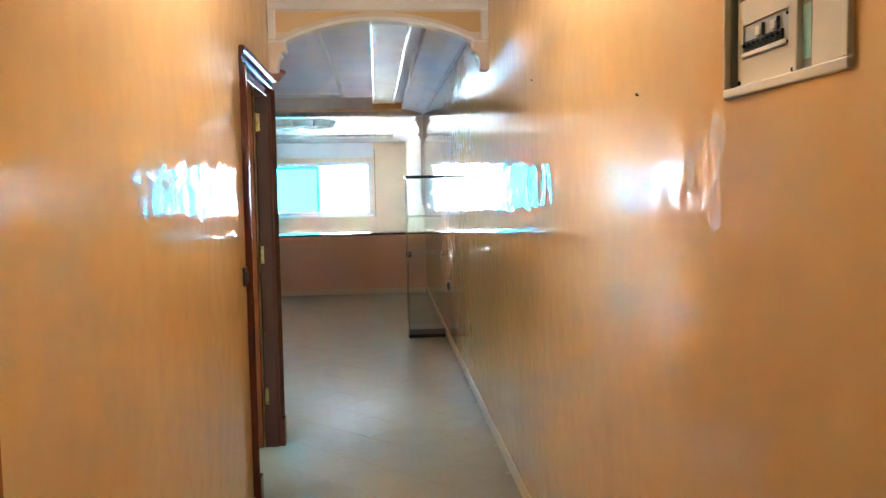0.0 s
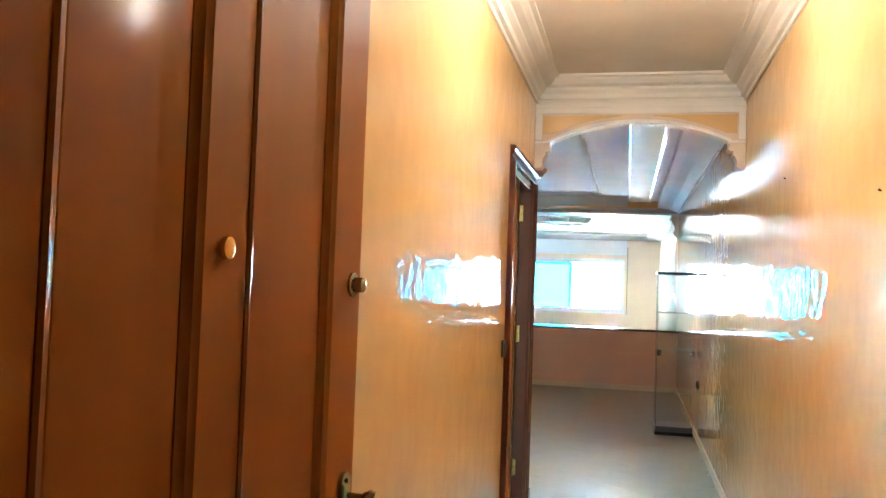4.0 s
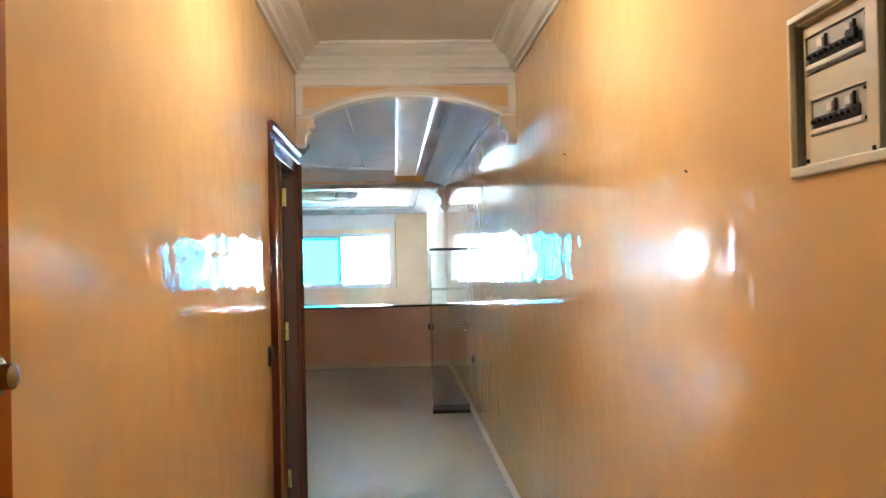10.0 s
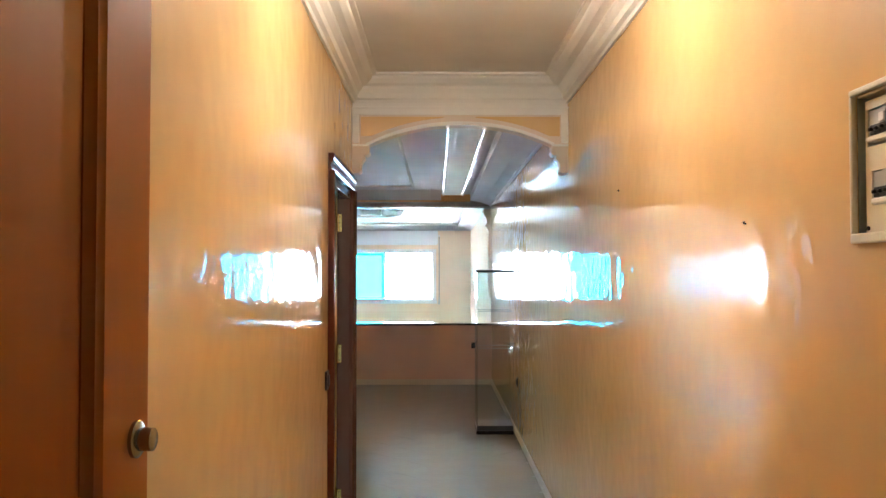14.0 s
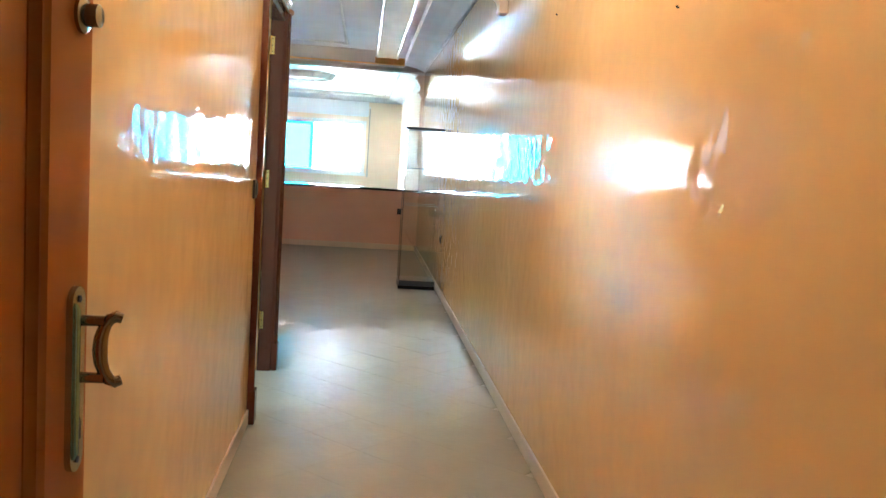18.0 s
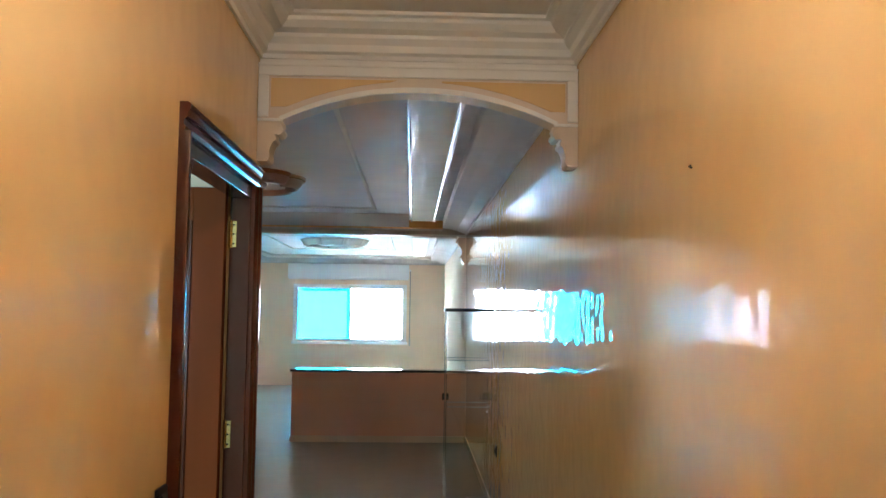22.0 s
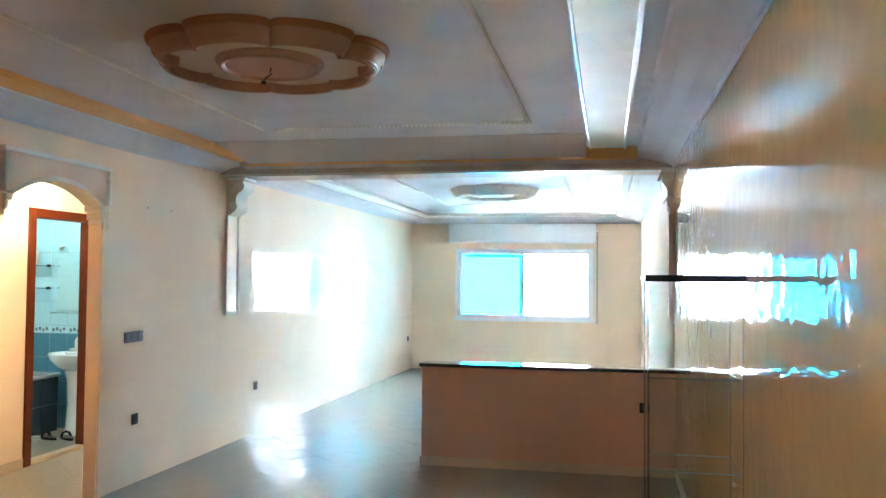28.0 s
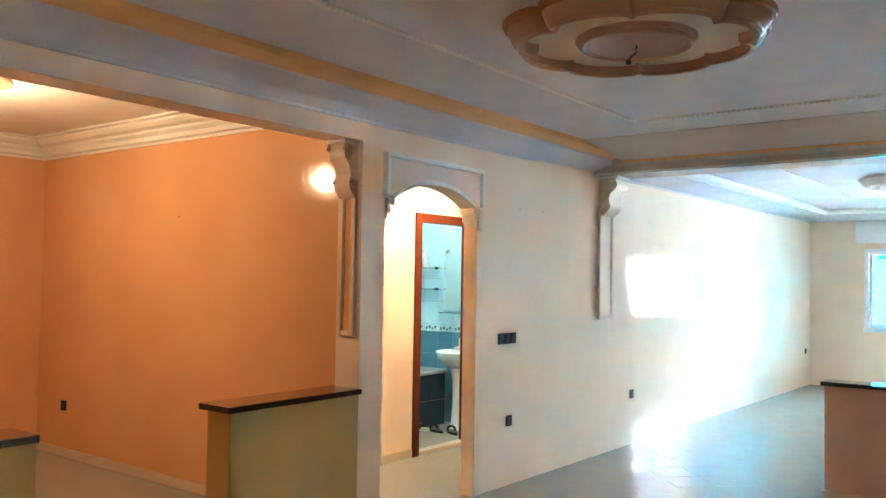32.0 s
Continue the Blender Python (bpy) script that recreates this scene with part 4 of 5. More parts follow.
for row, z, ya, n in ((0, 1.722, 1.486, 8), (1, 1.834, 1.478, 9)):
    yb = ya + n * 0.0178
    rail = part("breaker_housing", box(RW + 0.0135, ya - 0.020, z - 0.019, RW + 0.039, yb + 0.010, z + 0.040, 0.001), GREYP, fb, "grey breaker housing")
    part("rail_strip", box(RW + 0.006, ya - 0.012, z - 0.017, RW + 0.0135, yb + 0.004, z - 0.008, 0.002), WHITEP, rail, "white label strip")
    for k in range(n):
        y = ya + k * 0.0178
        part("breaker", box(RW + 0.009, y, z - 0.006, RW + 0.0135, y + 0.0166, z + 0.012, 0.001), DARKP, rail, "dark grey breaker body")
        part("breaker_lever", box(RW + 0.002, y + 0.004, z, RW + 0.009, y + 0.0125, z + 0.007, 0.002), BLACK, rail, "black lever")
    for y in ((1.505, 1.560) if row == 0 else (1.500, 1.586)):
        part("tag", box(RW + 0.006, y, z + 0.014, RW + 0.0135, y + 0.018, z + 0.030, 0.002), WHITEP, rail, "small white tag")
        part("clip", box(RW + 0.008, y - 0.006, z + 0.012, RW + 0.0135, y - 0.003, z + 0.034, 0.0005), DARKP, rail, "dark upright clip")
    for dz in (-0.012, 0.034):
        part("screw", tube([(RW + 0.0135, ya - 0.012, z + dz), (RW + 0.0115, ya - 0.012, z + dz)], 0.003, 8), BLACK, rail)
    if row:
        part("main_switch", box(RW + 0.001, ya + 0.002, z + 0.004, RW + 0.009, ya + 0.030, z + 0.018, 0.002), BLACK, rail, "wide black main switch")
for y, z in ((1.645, 1.662), (1.446, 1.660), (1.430, 1.885)):
    part("screw", tube([(RW + 0.010, y, z), (RW + 0.007, y, z)], 0.004, 8), BLACK, fb)

# hooks and nails left in the plaster
def nail(at, d):
    at, d = Vector(at), Vector(d)
    solid("nail", tube([at, at + d * 0.004, at + d * 0.006 + Vector((0, 0, 0.005))], [0.0025, 0.0025, 0.004], 6), BLACK, "small dark nail stuck in the plaster", "nail", group="nails")


nail((RW, 2.213, 1.703), (-1, 0, 0))
nail((RW, 3.64, 1.922), (-1, 0, 0))
nail((-5.905, OY1, 1.98), (0, -1, 0))
solid("wall_hook", tube([(RW, 1.482, 1.985), (RW - 0.008, 1.482, 1.983), (RW - 0.013, 1.480, 1.973), (RW - 0.010, 1.476, 1.963), (RW - 0.004, 1.470, 1.962)], 0.0015, 6), BRASS, "small bent brass hook above the fuse box", "hook", smooth=True)
for y, z in ((10.78, 2.10), (11.12, 2.105), (13.15, 2.15)):
    nail((lw(y), y, z), (1, 0, 0))

# ---- skirtings ----
def skirting(tag, *lots):
    setting("baseboard_" + tag, join(*[box(*b, 0.003) for b in lots]), SKIRT, "beige skirting tiles")


SK = 0.075
skirting("corridor", (RW - 0.010, 0.18, 0, RW, 11.79, SK), (CW, 0.18, 0, CW + 0.010, DY0 - 0.07, SK))
skirting("living_room", (RW - 0.010, 11.95, 0, RW, BACK, SK))
skirting("low_wall", (HWX - 0.002, 11.778, 0, RW - 0.012, 11.79, SK), (HWX - 0.002, 11.79, 0, HWX + 0.01, 11.95, SK))
skirting("hall", (BX, 9.17, 0, BX + 0.010, BY0 - 0.06, SK))
skirting("side_room", (-7.9, OY1 - 0.010, 0, LW - T, OY1, SK))


# ---- corbels and pilasters ----
SCROLL = [(0.0, 0.0), (0.165, 0.0), (0.172, -0.02), (0.160, -0.034), (0.166, -0.05), (0.176, -0.075), (0.168, -0.105), (0.142, -0.130), (0.112, -0.152), (0.098, -0.180), (0.094, -0.215), (0.102, -0.245), (0.108, -0.272), (0.096, -0.300), (0.072, -0.322), (0.048, -0.338), (0.030, -0.352), (0.0, -0.356)]


def volute(centre, axis_u, width_v, r0, turns, width):
    pts = []
    for k in range(26):
        f = k / 25
        a = f * turns * 2 * math.pi
        r = r0 * (1 - 0.85 * f)
        pts.append(centre + axis_u * (r * math.cos(a)) + Vector((0, 0, r * math.sin(a))))
    return tube(pts, [0.010 * (1 - 0.5 * k / 25) for k in range(26)], 6)


def corbel(at, out, along, w, label, zoom=1.0):
    """at: the top of the corbel on the wall, midway along it."""
    at, out, along = Vector(at), Vector(out), Vector(along)
    t = thing("corbel", at, label, "corbel", "scrolled corbels")
    m = Matrix((along, out, Vector((0, 0, 1)))).transposed().to_4x4()
    m.translation = at
    bm = prism([(o * zoom, z) for o, z in SCROLL], "x", -w / 2, w / 2)
    bmesh.ops.transform(bm, matrix=m, verts=bm.verts[:])
    bmesh.ops.recalc_face_normals(bm, faces=bm.faces[:])
    part("body", bm, TANBEIGE, t, "", True)
    for s in (-1, 1):
        side = at + along * (s * (w / 2 + 0.002))
        part("upper_volute", volute(side + out * 0.115 * zoom + Vector((0, 0, -0.07)), out, along, 0.050, 1.7, w), TANBEIGE, t, "", True)
        part("lower_volute", volute(side + out * 0.062 * zoom + Vector((0, 0, -0.265)), out, along, 0.034, 1.6, w), TANBEIGE, t, "", True)
    cap = box(-w / 2 - 0.012, 0.001, -0.022, w / 2 + 0.012, 0.185 * zoom, -0.001, 0.004)
    bmesh.ops.transform(cap, matrix=m, verts=cap.verts[:])
    bmesh.ops.recalc_face_normals(cap, faces=cap.faces[:])
    part("cap", cap, WHITE, t)
    return t


def pilaster(at, out, along, w, z0, z1, label, inner):
    at, out, along = Vector(at), Vector(out), Vector(along)
    t = thing("pilaster", (at.x, at.y, z0), label, "pilaster", "framed pilasters")
    m = Matrix((along, out, Vector((0, 0, 1)))).transposed().to_4x4()
    m.translation = Vector((at.x, at.y, 0))

    def bar(name, u0, u1, v0, v1, d, mat, bev=0.005):
        bm = box(u0, 0.001, v0, u1, d, v1, bev)
        bmesh.ops.transform(bm, matrix=m, verts=bm.verts[:])
        bmesh.ops.recalc_face_normals(bm, faces=bm.faces[:])
        part(name, bm, mat, t)
    f = 0.036
    bar("frame_side", -w / 2, -w / 2 + f, z0, z1, 0.026, TANBEIGE)
    bar("frame_side", w / 2 - f, w / 2, z0, z1, 0.026, TANBEIGE)
    bar("frame_foot", -w / 2 + f, w / 2 - f, z0, z0 + f, 0.026, TANBEIGE)
    bar("frame_bead", -w / 2 + f, -w / 2 + f + 0.008, z0 + f, z1, 0.016, TANBEIGE, 0.003)
    bar("frame_bead", w / 2 - f - 0.008, w / 2 - f, z0 + f, z1, 0.016, TANBEIGE, 0.003)
    bar("field", -w / 2 + f + 0.008, w / 2 - f - 0.008, z0 + f, z1, 0.010, inner, 0.0)


PY = 12.20
corbel((lw(PY), PY, BEAM_Z - 0.001), (1, 0, 0), (0, 1, 0), 0.24, "scrolled plaster corbel under the beam on the cream wall")
corbel((RW, PY - 0.08, BEAM_Z - 0.001), (-1, 0, 0), (0, 1, 0), 0.24, "scrolled plaster corbel under the beam on the long wall", 0.55)
pilaster((lw(PY), PY), (1, 0, 0), (0, 1, 0), 0.28, 1.21, BEAM_Z - 0.35, "framed plaster pilaster with a glossy pale field", CREAM)
pilaster((RW, PY - 0.08), (-1, 0, 0), (0, 1, 0), 0.28, 1.21, BEAM_Z - 0.35, "framed plaster pilaster against the long wall", CREAM)
corbel((LW - 0.105, OY1, OZ - 0.001), (0, -1, 0), (1, 0, 0), 0.13, "scrolled plaster corbel at the wide opening", 0.7)
pilaster((LW - 0.105, OY1), (0, -1, 0), (1, 0, 0), 0.14, 1.20, OZ - 0.35, "slim framed pilaster at the wide opening", SIDE_ORANGE)

# ---- arched doorway ----
na = thing("doorway_arch", (LW, (NY0 + NY1) / 2, 1.9), "framed plaster arch over the hall doorway", "arch")
nin = arch_curve(NY0 + 0.06, NY1 - 0.06, 2.062, 0.118)
body = [(NY0, 2.062), *nin, (NY1, 2.062), (NY1, 2.199), (NY0, 2.199)]
part("arch_lining", prism(body, "x", LW - 0.098, LW), WHITE, na)
fr2 = arch_curve(NY0 + 0.04, NY1 - 0.04, 2.072, 0.130)
part("panel", prism([(NY0 - 0.02, 2.072), *fr2, (NY1 + 0.05, 2.072), (NY1 + 0.05, 2.335), (NY0 - 0.02, 2.335)], "x", LW + 0.001, LW + 0.022), TANBEIGE, na, "recessed beige panel")
part("arch_band", prism([*nin, *reversed(arch_curve(NY0 + 0.035, NY1 - 0.035, 2.070, 0.142))], "x", LW + 0.001, LW + 0.040), WHITE, na, "raised white arch moulding")
part("top_moulding", box(LW + 0.001, NY0 - 0.03, 2.315, LW + 0.046, NY1 + 0.06, 2.345, 0.006), WHITE, na)
for y0, y1 in ((NY0 - 0.03, NY0 + 0.004), (NY1 + 0.026, NY1 + 0.06)):
    part("side_moulding", box(LW + 0.001, y0, 2.072, LW + 0.046, y1, 2.315, 0.006), WHITE, na)
for y, s in ((NY0, 1), (NY1, -1)):
    part("impost", join(box(LW - 0.096, y, 2.02, LW + 0.030, y + s * 0.062, 2.061, 0.004), box(LW - 0.096, y, 1.965, LW + 0.022, y + s * 0.034, 2.02, 0.006), box(LW - 0.096, y, 1.93, LW + 0.014, y + s * 0.016, 1.965, 0.005)), WHITE, na, "stepped impost")
part("impost_drop", box(LW + 0.001, NY1 + 0.01, 1.90, LW + 0.026, NY1 + 0.06, 2.061, 0.008), BEIGE, na, "small bracket under the arch")
part("jamb_strip", box(LW + 0.0005, NY1 + 0.002, 0.0, LW + 0.014, NY1 + 0.095, 1.90, 0.004), CREAM, na, "raised doorway edge strip")

# side room cornice
oc = scale_profile(CORN, 0.20, 0.175)
setting("trim_side_room_cornice", sweep(oc, (-7.9, OY1, CCEIL - 0.176), (LW - T, OY1, CCEIL - 0.176), (0, -1, 0), 1, 0), WHITE, "white stepped cornice of the side room")
setting("trim_side_room_cornice_end", sweep(oc, (-7.9, 4.2, CCEIL - 0.176), (-7.9, OY1, CCEIL - 0.176), (1, 0, 0), 0, 1), WHITE, "white stepped cornice of the side room")

# ---- glass cabinet ----
CY0, CY1 = 8.24, 8.60
cab = thing("glass_cabinet", (-0.2, 8.4, 0), "tall narrow empty glass display cabinet with black base and top", "cabinet")
part("base", box(-0.385, CY0, 0, -0.022, CY1, 0.035, 0.005), BLACK, cab)
part("plinth", box(-0.380, CY0 + 0.004, 0.035, -0.026, CY1 - 0.004, 0.085, 0.004), material("slate_plinth", (0.05, 0.06, 0.07), 0.3)[0], cab, "slate-grey plinth")
part("top", box(-0.392, CY0 - 0.012, 1.570, -0.014, CY1 + 0.012, 1.596, 0.004), BLACK, cab)
for nm, b in (("door_pane", (-0.372, CY0 + 0.004, 0.09, -0.036, CY0 + 0.009, 1.568)), ("side_pane", (-0.379, CY0 + 0.012, 0.086, -0.374, CY1 - 0.012, 1.569)), ("back_pane", (-0.37, CY1 - 0.012, 0.086, -0.036, CY1 - 0.007, 1.569))):
    part(nm, boxes(b), SMOKED, cab)
EDGE = material("polished_glass_edge", (0.16, 0.19, 0.19), 0.12)[0]
for x, y in ((-0.382, CY0 + 0.003), (-0.028, CY0 + 0.003), (-0.382, CY1 - 0.009), (-0.028, CY1 - 0.009)):
    part("corner_post", box(x, y, 0.085, x + 0.003, y + 0.003, 1.570), EDGE, cab, "thin dark corner post")
PALE_EDGE = material("pale_glass_edge", (0.42, 0.46, 0.45), 0.12)[0]
for z, edge in ((1.19, EDGE), (0.83, PALE_EDGE)):
    sh = part("shelf_rail", boxes((-0.372, CY0 + 0.012, z, -0.036, CY0 + 0.0155, z + 0.006)), edge, cab, "thin front shelf rail")
    part("back_rail", boxes((-0.372, CY1 - 0.0165, z, -0.036, CY1 - 0.013, z + 0.006)), edge, sh)
    for xa in (-0.372, -0.0395):
        part("side_rail", boxes((xa, CY0 + 0.0155, z, xa + 0.0035, CY1 - 0.0165, z + 0.004)), edge, sh)
part("lock", tube([(-0.06, CY0 + 0.004, 0.80), (-0.06, CY0 - 0.010, 0.80)], 0.008, 12), STEEL, cab, "small steel lock")

# ---- window ----
win = thing("window_1", ((WX0 + WX1) / 2, BACK + 0.1, WZ0), "white aluminium sliding window with one blue-tinted sash", "window", kind="structure")
FW = 0.055
y0, y1 = BACK - 0.012, BACK + 0.13
for nm, b in (("frame_head", (WX0, y0, WZ1 - FW, WX1, y1, WZ1)), ("frame_sill", (WX0 - 0.02, y0 - 0.02, WZ0 - 0.012, WX1 + 0.02, y1, WZ0 + FW)), ("frame_jamb", (WX0, y0, WZ0 + FW, WX0 + FW, y1, WZ1 - FW)), ("frame_jamb", (WX1 - FW, y0, WZ0 + FW, WX1, y1, WZ1 - FW))):
    part(nm, box(*b, 0.005), ALU, win)
XM = -1.955
S0, S1 = WZ0 + FW, WZ1 - FW


def sash(xa, xb, ya, glass, label, name):
    s = part(name, join(box(xa, ya, S0, xa + 0.045, ya + 0.03, S1, 0.003), box(xb - 0.045, ya, S0, xb, ya + 0.03, S1, 0.003), box(xa + 0.045, ya, S0, xb - 0.045, ya + 0.03, S0 + 0.045, 0.003), box(xa + 0.045, ya, S1 - 0.04, xb - 0.045, ya + 0.03, S1, 0.003)), ALU, win, label)
    g = part("pane", boxes((xa + 0.045, ya + 0.012, S0 + 0.045, xb - 0.045, ya + 0.018, S1 - 0.04)), glass, s)
    g.visible_shadow = glass is BLUE_TINT
    return s


sl = sash(WX0 + FW, XM + 0.02, BACK + 0.065, BLUE_TINT, "sliding sash with blue-tinted glass", "tinted_sash")
sr = sash(XM - 0.025, WX1 - FW, BACK + 0.025, CLEAR, "sliding sash with clear glass", "clear_sash")
for b in ((-2.95, BACK + 0.072, S1 - 0.085, XM - 0.03, BACK + 0.0765, S1 - 0.042), (XM - 0.062, BACK + 0.072, S0 + 0.046, XM - 0.030, BACK + 0.0765, S1 - 0.086)):
    part("blue_gasket", boxes(b), DEEP_TINT, sl, "deep blue glazing strip").visible_shadow = False
part("sash_handle", box(XM - 0.012, BACK + 0.012, 1.40, XM + 0.010, BACK + 0.026, 1.52, 0.004), GREYP, sr, "grey sash pull")
sb = thing("shutter_box", (-1.98, BACK - 0.02, 2.19), "white roller shutter box above the window", "shutter box")
part("casing", box(-3.24, BACK - 0.05, 2.20, -0.74, BACK, 2.50, 0.008), ALU, sb)
part("lower_lip", box(-3.22, BACK - 0.056, 2.175, -0.76, BACK - 0.002, 2.20, 0.004), ALU, sb)
st = thing("shutter_strap", (-0.715, BACK - 0.01, 0.86), "grey roller shutter strap with its winder on the wall", "strap")
part("strap", box(-0.725, BACK - 0.020, 1.00, -0.705, BACK - 0.014, 2.36, 0.0), material("grey_webbing", (0.34, 0.33, 0.31), 0.8)[0], st)
part("winder", box(-0.732, BACK - 0.026, 0.83, -0.698, BACK - 0.0005, 1.00, 0.004), GREYP, st, "grey winder plate")
part("guide", box(-0.732, BACK - 0.03, 2.36, -0.698, BACK - 0.0005, 2.40, 0.004), ALU, st)

# ---- bathroom ----
WY = 12.55
WTILE = material("pale_blue_wall_tile", (0.58, 0.82, 0.86), 0.12, coat=0.4)[0]
BTILE = floor_tile("blue_wall_tile", (0.10, 0.27, 0.36), (0.08, 0.22, 0.30))
DTILE = floor_tile("dark_blue_tile", (0.035, 0.06, 0.085), (0.03, 0.05, 0.07))
bw = setting("wall_bathroom", boxes((-6.9, WY + 0.006, 0, BX - 0.07, WY + 0.15, 2.9)), GROUT, "tiled bathroom wall, blue below and white above")
setting("wall_bathroom_end", boxes((-6.95, 10.2, 0, -6.8, WY + 0.006, 2.9), (-6.8, 10.2, 0, BX - 0.07, 10.3, 2.9)), WTILE, "white tiled bathroom wall")
tile_mesh = mesh_of("wall_tile", box(-0.0985, -0.006, -0.1235, 0.0985, 0.0, 0.1235, 0.002, 1), WTILE)
blue_mesh = mesh_of("wall_tile", box(-0.0985, -0.006, -0.1195, 0.0985, 0.0, 0.1195, 0.002, 1), BTILE)
border_mesh = mesh_of("border_tile", box(-0.0985, -0.007, -0.0385, 0.0985, 0.0, 0.0385, 0.002, 1), WTILE)
motif_mesh = mesh_of("border_motif", boxes((-0.07, -0.0085, -0.020, -0.045, -0.007, 0.012), (-0.03, -0.0085, -0.012, 0.0, -0.007, 0.022), (0.015, -0.0085, -0.024, 0.035, -0.007, 0.004), (0.05, -0.0085, -0.008, 0.08, -0.007, 0.02)), material("border_ornament", (0.16, 0.18, 0.16), 0.3)[0])


def tile_piece(name, me, at, parent):
    ob = new(name, me)
    ob.location = at
    ob.parent = parent
    return ob


for i in range(7):
    x = -6.70 + i * 0.2
    for k in range(4):
        tile_piece("wall_tile", blue_mesh, (x, WY + 0.006, 0.122 + k * 0.242), bw)
    tile_piece("border_tile", border_mesh, (x, WY + 0.006, 1.01), bw)
    tile_piece("border_motif", motif_mesh, (x, WY + 0.006, 1.01), bw)
    for k in range(7):
        tile_piece("wall_tile", tile_mesh, (x, WY + 0.006, 1.175 + k * 0.25), bw)

tub = thing("bathtub", (-6.4, 11.7, 0), "white bathtub behind a dark blue tiled apron", "bathtub")
rim = bmesh.new()
quad_box(rim, -6.80, 10.9, 0.545, -5.98, 12.46, 0.585)
bmesh.ops.bevel(rim, geom=rim.edges[:], offset=0.012, segments=3, affect="EDGES")
part("rim", rim, CERAMIC, tub, "white enamel rim", True)
part("basin", lathe([(0.28, -0.01), (0.30, 0.004), (0.27, 0.002), (0.20, -0.001)], (-6.4, 11.7, 0.586), 32), CERAMIC, tub, "", True)
apron = part("apron", boxes((-6.78, 10.92, 0, -6.006, 12.44, 0.545)), GROUT, tub, "dark blue tiled apron")
apron_mesh = mesh_of("apron_tile", box(0, -0.124, -0.134, 0.006, 0.124, 0.134, 0.002, 1), DTILE)
for i in range(6):
    for k in range(2):
        ob = new("apron_tile", apron_mesh)
        ob.parent, ob.location = apron, (-6.006, 11.045 + i * 0.252, 0.137 + k * 0.272)

sink = thing("pedestal_sink", (-5.72, 12.3, 0), "white ceramic pedestal sink with a tap", "sink")


def oval(a, r):
    return r * (1.0 + 0.12 * abs(math.cos(a)))


SC = (-5.72, 12.30, 0)
part("basin", lathe([(0.02, 0.62), (0.10, 0.63), (0.16, 0.67), (0.215, 0.74), (0.23, 0.79), (0.225, 0.80), (0.20, 0.79), (0.17, 0.74), (0.06, 0.70), (0.0, 0.70)], SC, 40, oval), CERAMIC, sink, "", True)
part("back_ledge", box(-5.92, 12.40, 0.72, -5.52, 12.545, 0.80, 0.015), CERAMIC, sink)
part("pedestal", lathe([(0.11, 0.0), (0.105, 0.03), (0.08, 0.08), (0.068, 0.30), (0.075, 0.52), (0.10, 0.635)], SC, 28), CERAMIC, sink, "tapering pedestal", True)
tap = part("tap", join(tube([(-5.72, 12.44, 0.80), (-5.72, 12.44, 0.90), (-5.72, 12.40, 0.925), (-5.72, 12.33, 0.91)], 0.012, 10)), STEEL, sink, "chrome tap", True)
part("lever", tube([(-5.72, 12.44, 0.90), (-5.72, 12.45, 0.94), (-5.72, 12.42, 0.96)], [0.014, 0.012, 0.008], 10), STEEL, tap, "", True)

mir = thing("bathroom_mirror", (-5.90, WY - 0.01, 1.19), "frameless wall mirror with a small shelf", "mirror")
part("glass", box(-6.12, WY - 0.012, 1.20, -5.66, WY - 0.002, 1.80, 0.003), material("mirror_silver", (0.85, 0.90, 0.90), 0.02, 1.0)[0], mir)
part("mirror_shelf", box(-6.12, WY - 0.11, 1.18, -5.66, WY - 0.002, 1.190, 0.002), CLEAR, mir, "glass shelf")
part("wall_light", tube([(-6.06, WY - 0.002, 1.86), (-6.06, WY - 0.05, 1.87), (-6.02, WY - 0.09, 1.84)], [0.018, 0.010, 0.024], 12), STEEL, mir, "chrome mirror light", True)
SHELFG = pane("blue_shelf_glass", (0.45, 0.70, 0.85))
shelves = []
for z, lab in ((1.665, "glass wall shelf holding toiletries"), (1.435, "empty glass wall shelf on dark clips")):
    gs = thing("glass_shelf", (-6.32, WY - 0.05, z), lab, "shelf", "bathroom shelves")
    part("pane", box(-6.56, WY - 0.115, z - 0.004, -6.16, WY - 0.004, z + 0.004, 0.002), SHELFG, gs)
    for x in (-6.52, -6.22):
        part("clip", box(x - 0.016, WY - 0.03, z - 0.014, x + 0.016, WY - 0.002, z + 0.014, 0.003), BLACK, gs, "dark clip")


def bottle(at, h, r, mat, cap, label):
    t = thing("toiletry_bottle", at, label, "bottle", "toiletries on the shelf")
    part("body", lathe([(r, 0), (r * 1.02, h * 0.05), (r, h * 0.62), (r * 0.5, h * 0.74), (r * 0.38, h * 0.8)], at, 16), mat, t, "", True)
    part("cap", lathe([(r * 0.5, h * 0.80), (r * 0.5, h * 0.93), (r * 0.42, h), (0.0, h)], at, 14), cap, t, "", True)


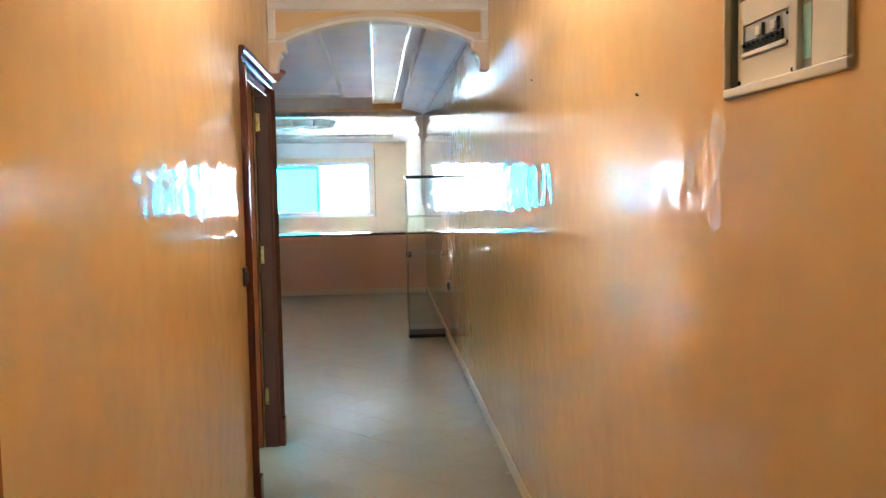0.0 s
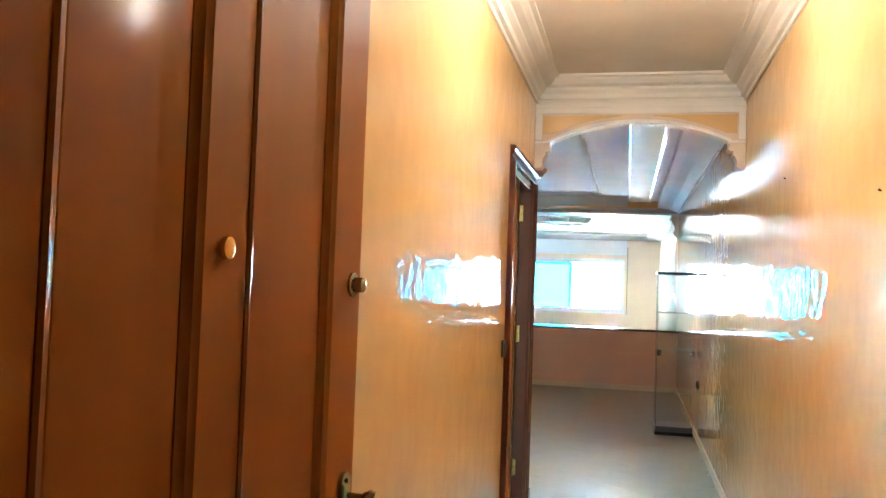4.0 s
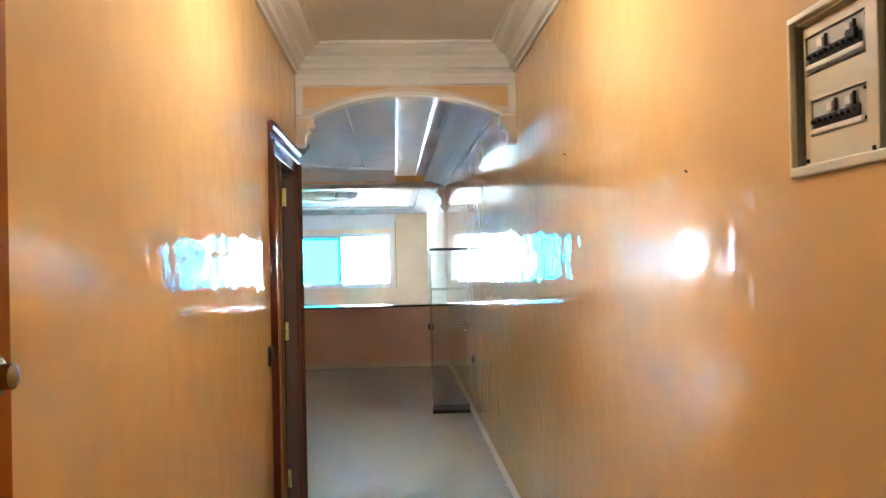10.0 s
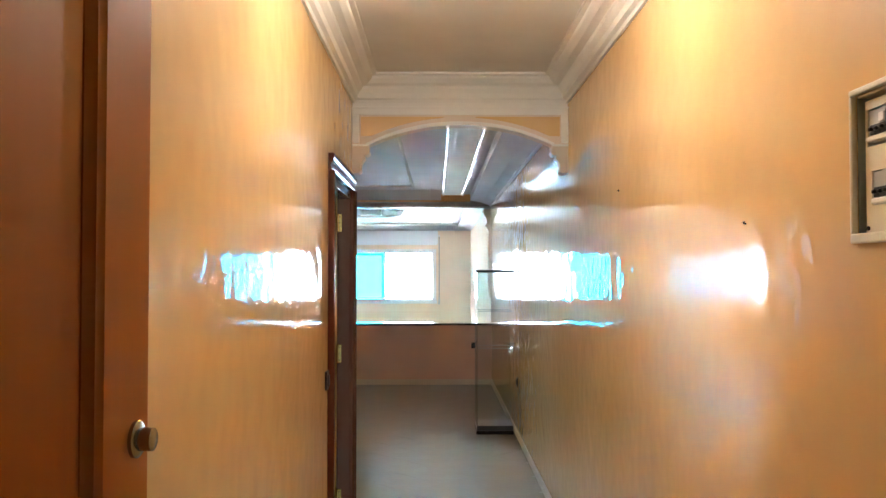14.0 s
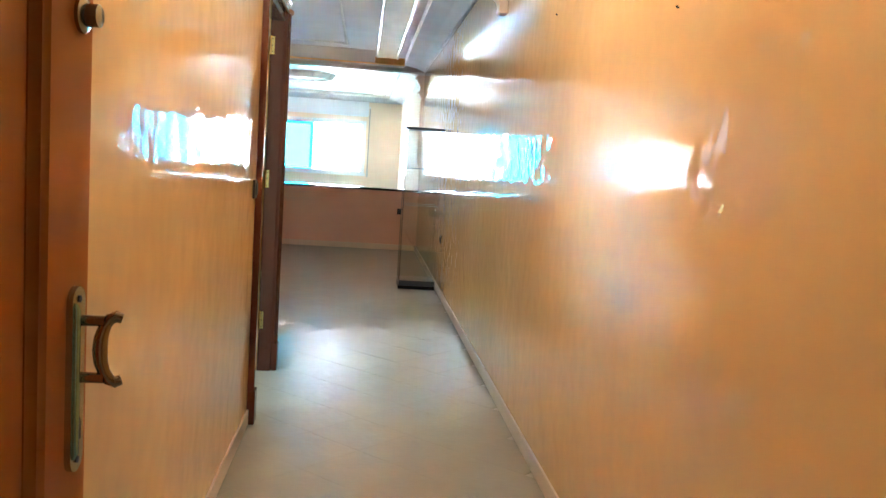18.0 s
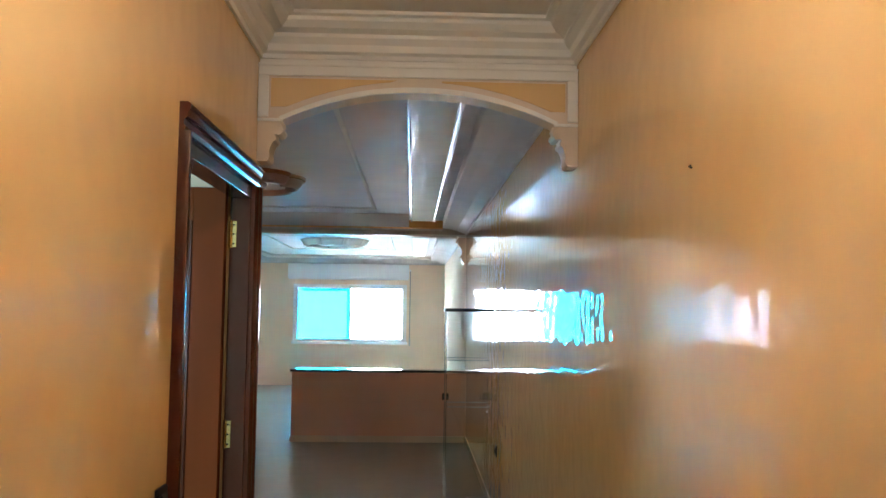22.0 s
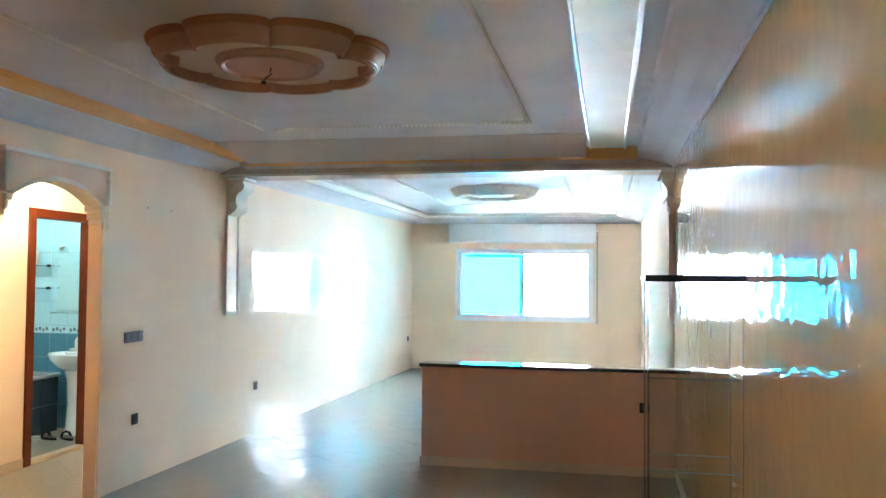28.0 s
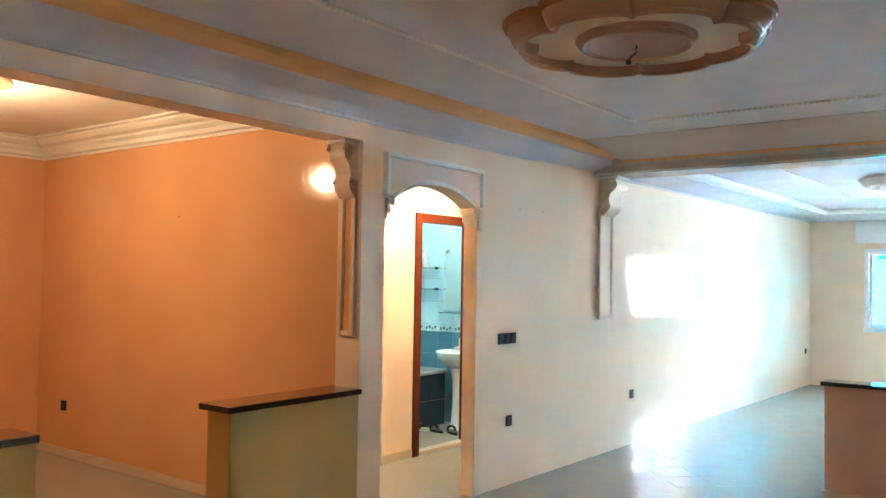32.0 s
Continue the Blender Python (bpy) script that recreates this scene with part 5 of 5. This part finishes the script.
BLUEP = material("blue_plastic", (0.03, 0.25, 0.62), 0.3)[0]
REDP = material("red_plastic", (0.60, 0.05, 0.04), 0.3)[0]
bottle((-6.46, WY - 0.06, 1.67), 0.17, 0.030, BLUEP, WHITEP, "blue toiletry bottle with a white cap")
bottle((-6.34, WY - 0.06, 1.67), 0.23, 0.032, WHITEP, WHITEP, "tall white spray bottle")
bottle((-6.395, WY - 0.075, 1.67), 0.08, 0.026, REDP, WHITEP, "small red jar with a white lid")
bottle((-5.80, 12.445, 0.80), 0.18, 0.030, WHITEP, BLUEP, "white pump bottle with a blue cap on the sink")
soap = thing("soap_dish", (-5.86, 12.46, 0.80), "white soap dish with a cream bar by the sink", "soap dish")
part("dish", lathe([(0.0, 0.001), (0.035, 0.002), (0.052, 0.022), (0.046, 0.022), (0.03, 0.010), (0.0, 0.010)], (-5.86, 12.46, 0.80), 20), CERAMIC, soap, "", True)
part("bar", box(-5.885, 12.445, 0.811, -5.835, 12.475, 0.83, 0.008), IVORY, soap, "cream soap bar")


def slipper(at, turn, mat, label):
    t = thing("slipper", at, label, "slipper", "bathroom slippers")
    pts = []
    for k in range(24):
        a = 2 * math.pi * k / 24
        pts.append((at[0] + 0.045 * math.sin(a) * (1 + 0.2 * math.cos(a)), at[1] + 0.125 * math.cos(a)))
    part("sole", prism(pts, "z", 0.0, 0.022), mat, t)
    part("strap", tube([(at[0] - 0.046, at[1] + 0.03, 0.02), (at[0] - 0.03, at[1] + 0.04, 0.055), (at[0], at[1] + 0.045, 0.066), (at[0] + 0.03, at[1] + 0.04, 0.055), (at[0] + 0.046, at[1] + 0.03, 0.02)], 0.012, 8), BLACK, t, "dark strap", True)
    t.rotation_euler = (0, 0, radians(turn))


slipper((-5.80, 12.02, 0.0), 70, BLACK, "dark bathroom slipper on the tiles")
slipper((-5.62, 12.06, 0.0), 55, BLACK, "dark bathroom slipper on the tiles")
slipper((-5.93, 12.00, 0.0), 110, WHITEP, "pale bathroom slipper on the tiles")

bd = thing("bathroom_door_frame", (BX, 11.32, 0), "reddish-brown wooden frame of the bathroom doorway", "door frame")
for y0, y1 in ((BY0 - 0.06, BY0 + 0.02), (BY1 - 0.02, BY1 + 0.06)):
    part("post", box(BX - 0.072, y0, 0, BX + 0.022, y1, BZ + 0.06, 0.004), REDWOOD, bd)
part("head", box(BX - 0.072, BY0 + 0.02, BZ - 0.02, BX + 0.022, BY1 - 0.02, BZ + 0.06, 0.004), REDWOOD, bd)
part("threshold", box(BX - 0.07, BY0 + 0.02, 0.0, BX + 0.015, BY1 - 0.02, 0.035, 0.004), SKIRT, bd, "pale stone threshold")

# ---- floor tiles, laid diagonally ----
TS = 0.3255
ANG = radians(45)
ca, sa = math.cos(ANG), math.sin(ANG)
tile_data = mesh_of("floor_tile", box(-TS / 2 + 0.0004, -TS / 2 + 0.0004, -0.006, TS / 2 - 0.0004, TS / 2 - 0.0004, 0.0, 0.0004, 1), TILE)
floor_ob = bpy.data.objects["floor"]
OXF, OYF = -0.968, 5.694
near, far = [], []
for i in range(-60, 61):
    for k in range(-60, 61):
        u, v = (i + 0.5) * TS, (k + 0.5) * TS
        x, y = OXF + u * ca - v * sa, OYF + u * sa + v * ca
        inside = -8.0 < x < 0.1 and -1.5 < y < 19.1 and (x > CW - 0.4 or (LW - 4.0 < x and 4.0 < y < 9.2) or (x > LW - 0.15 and y > 5.0) or (-7.0 < x and 9.0 < y < 13.1) or (x > -4.1 and 1.0 < y < 5.0))
        if not inside:
            continue
        corridor = x > CW - 0.1 and y < 5.1
        living = x > LW - 0.1 and 5.1 <= y < 11.2
        (near if (corridor and y > 0.1) or living else far).append((x, y))
near.sort(key=lambda p: p[1])
far += near[300:]
for x, y in near[:300]:
    ob = new("floor_tile", tile_data)
    slack = 0.0005 if y < 5.2 else 0.0025
    ob.location, ob.rotation_euler = (x, y, random.uniform(-0.0006, -0.0004)), (random.uniform(-1, 1) * slack, random.uniform(-1, 1) * slack, ANG)
    ob.parent = floor_ob
h = TS / 2 - 0.0004
vs, fs = [], []
for x, y in far:
    b = len(vs)
    tilt = random.uniform(-0.0013, 0.0013)
    for du, dv, z in ((-h, -h, tilt), (h, -h, 0.0), (h, h, -tilt), (-h, h, 0.0), (-h, -h, -0.006), (h, -h, -0.006), (h, h, -0.006), (-h, h, -0.006)):
        vs.append((x + du * ca - dv * sa, y + du * sa + dv * ca, z - 0.0004))
    fs += [(b, b + 1, b + 2, b + 3), (b, b + 4, b + 5, b + 1), (b + 1, b + 5, b + 6, b + 2), (b + 2, b + 6, b + 7, b + 3), (b + 3, b + 7, b + 4, b)]
me = bpy.data.meshes.new("floor_tiles")
me.from_pydata(vs, [], fs)
me.materials.append(TILE)
rest = new("floor_tiles_far", me)
rest.parent = floor_ob
tagged(rest, "beige glazed floor tiles laid diagonally", kind="stuff")
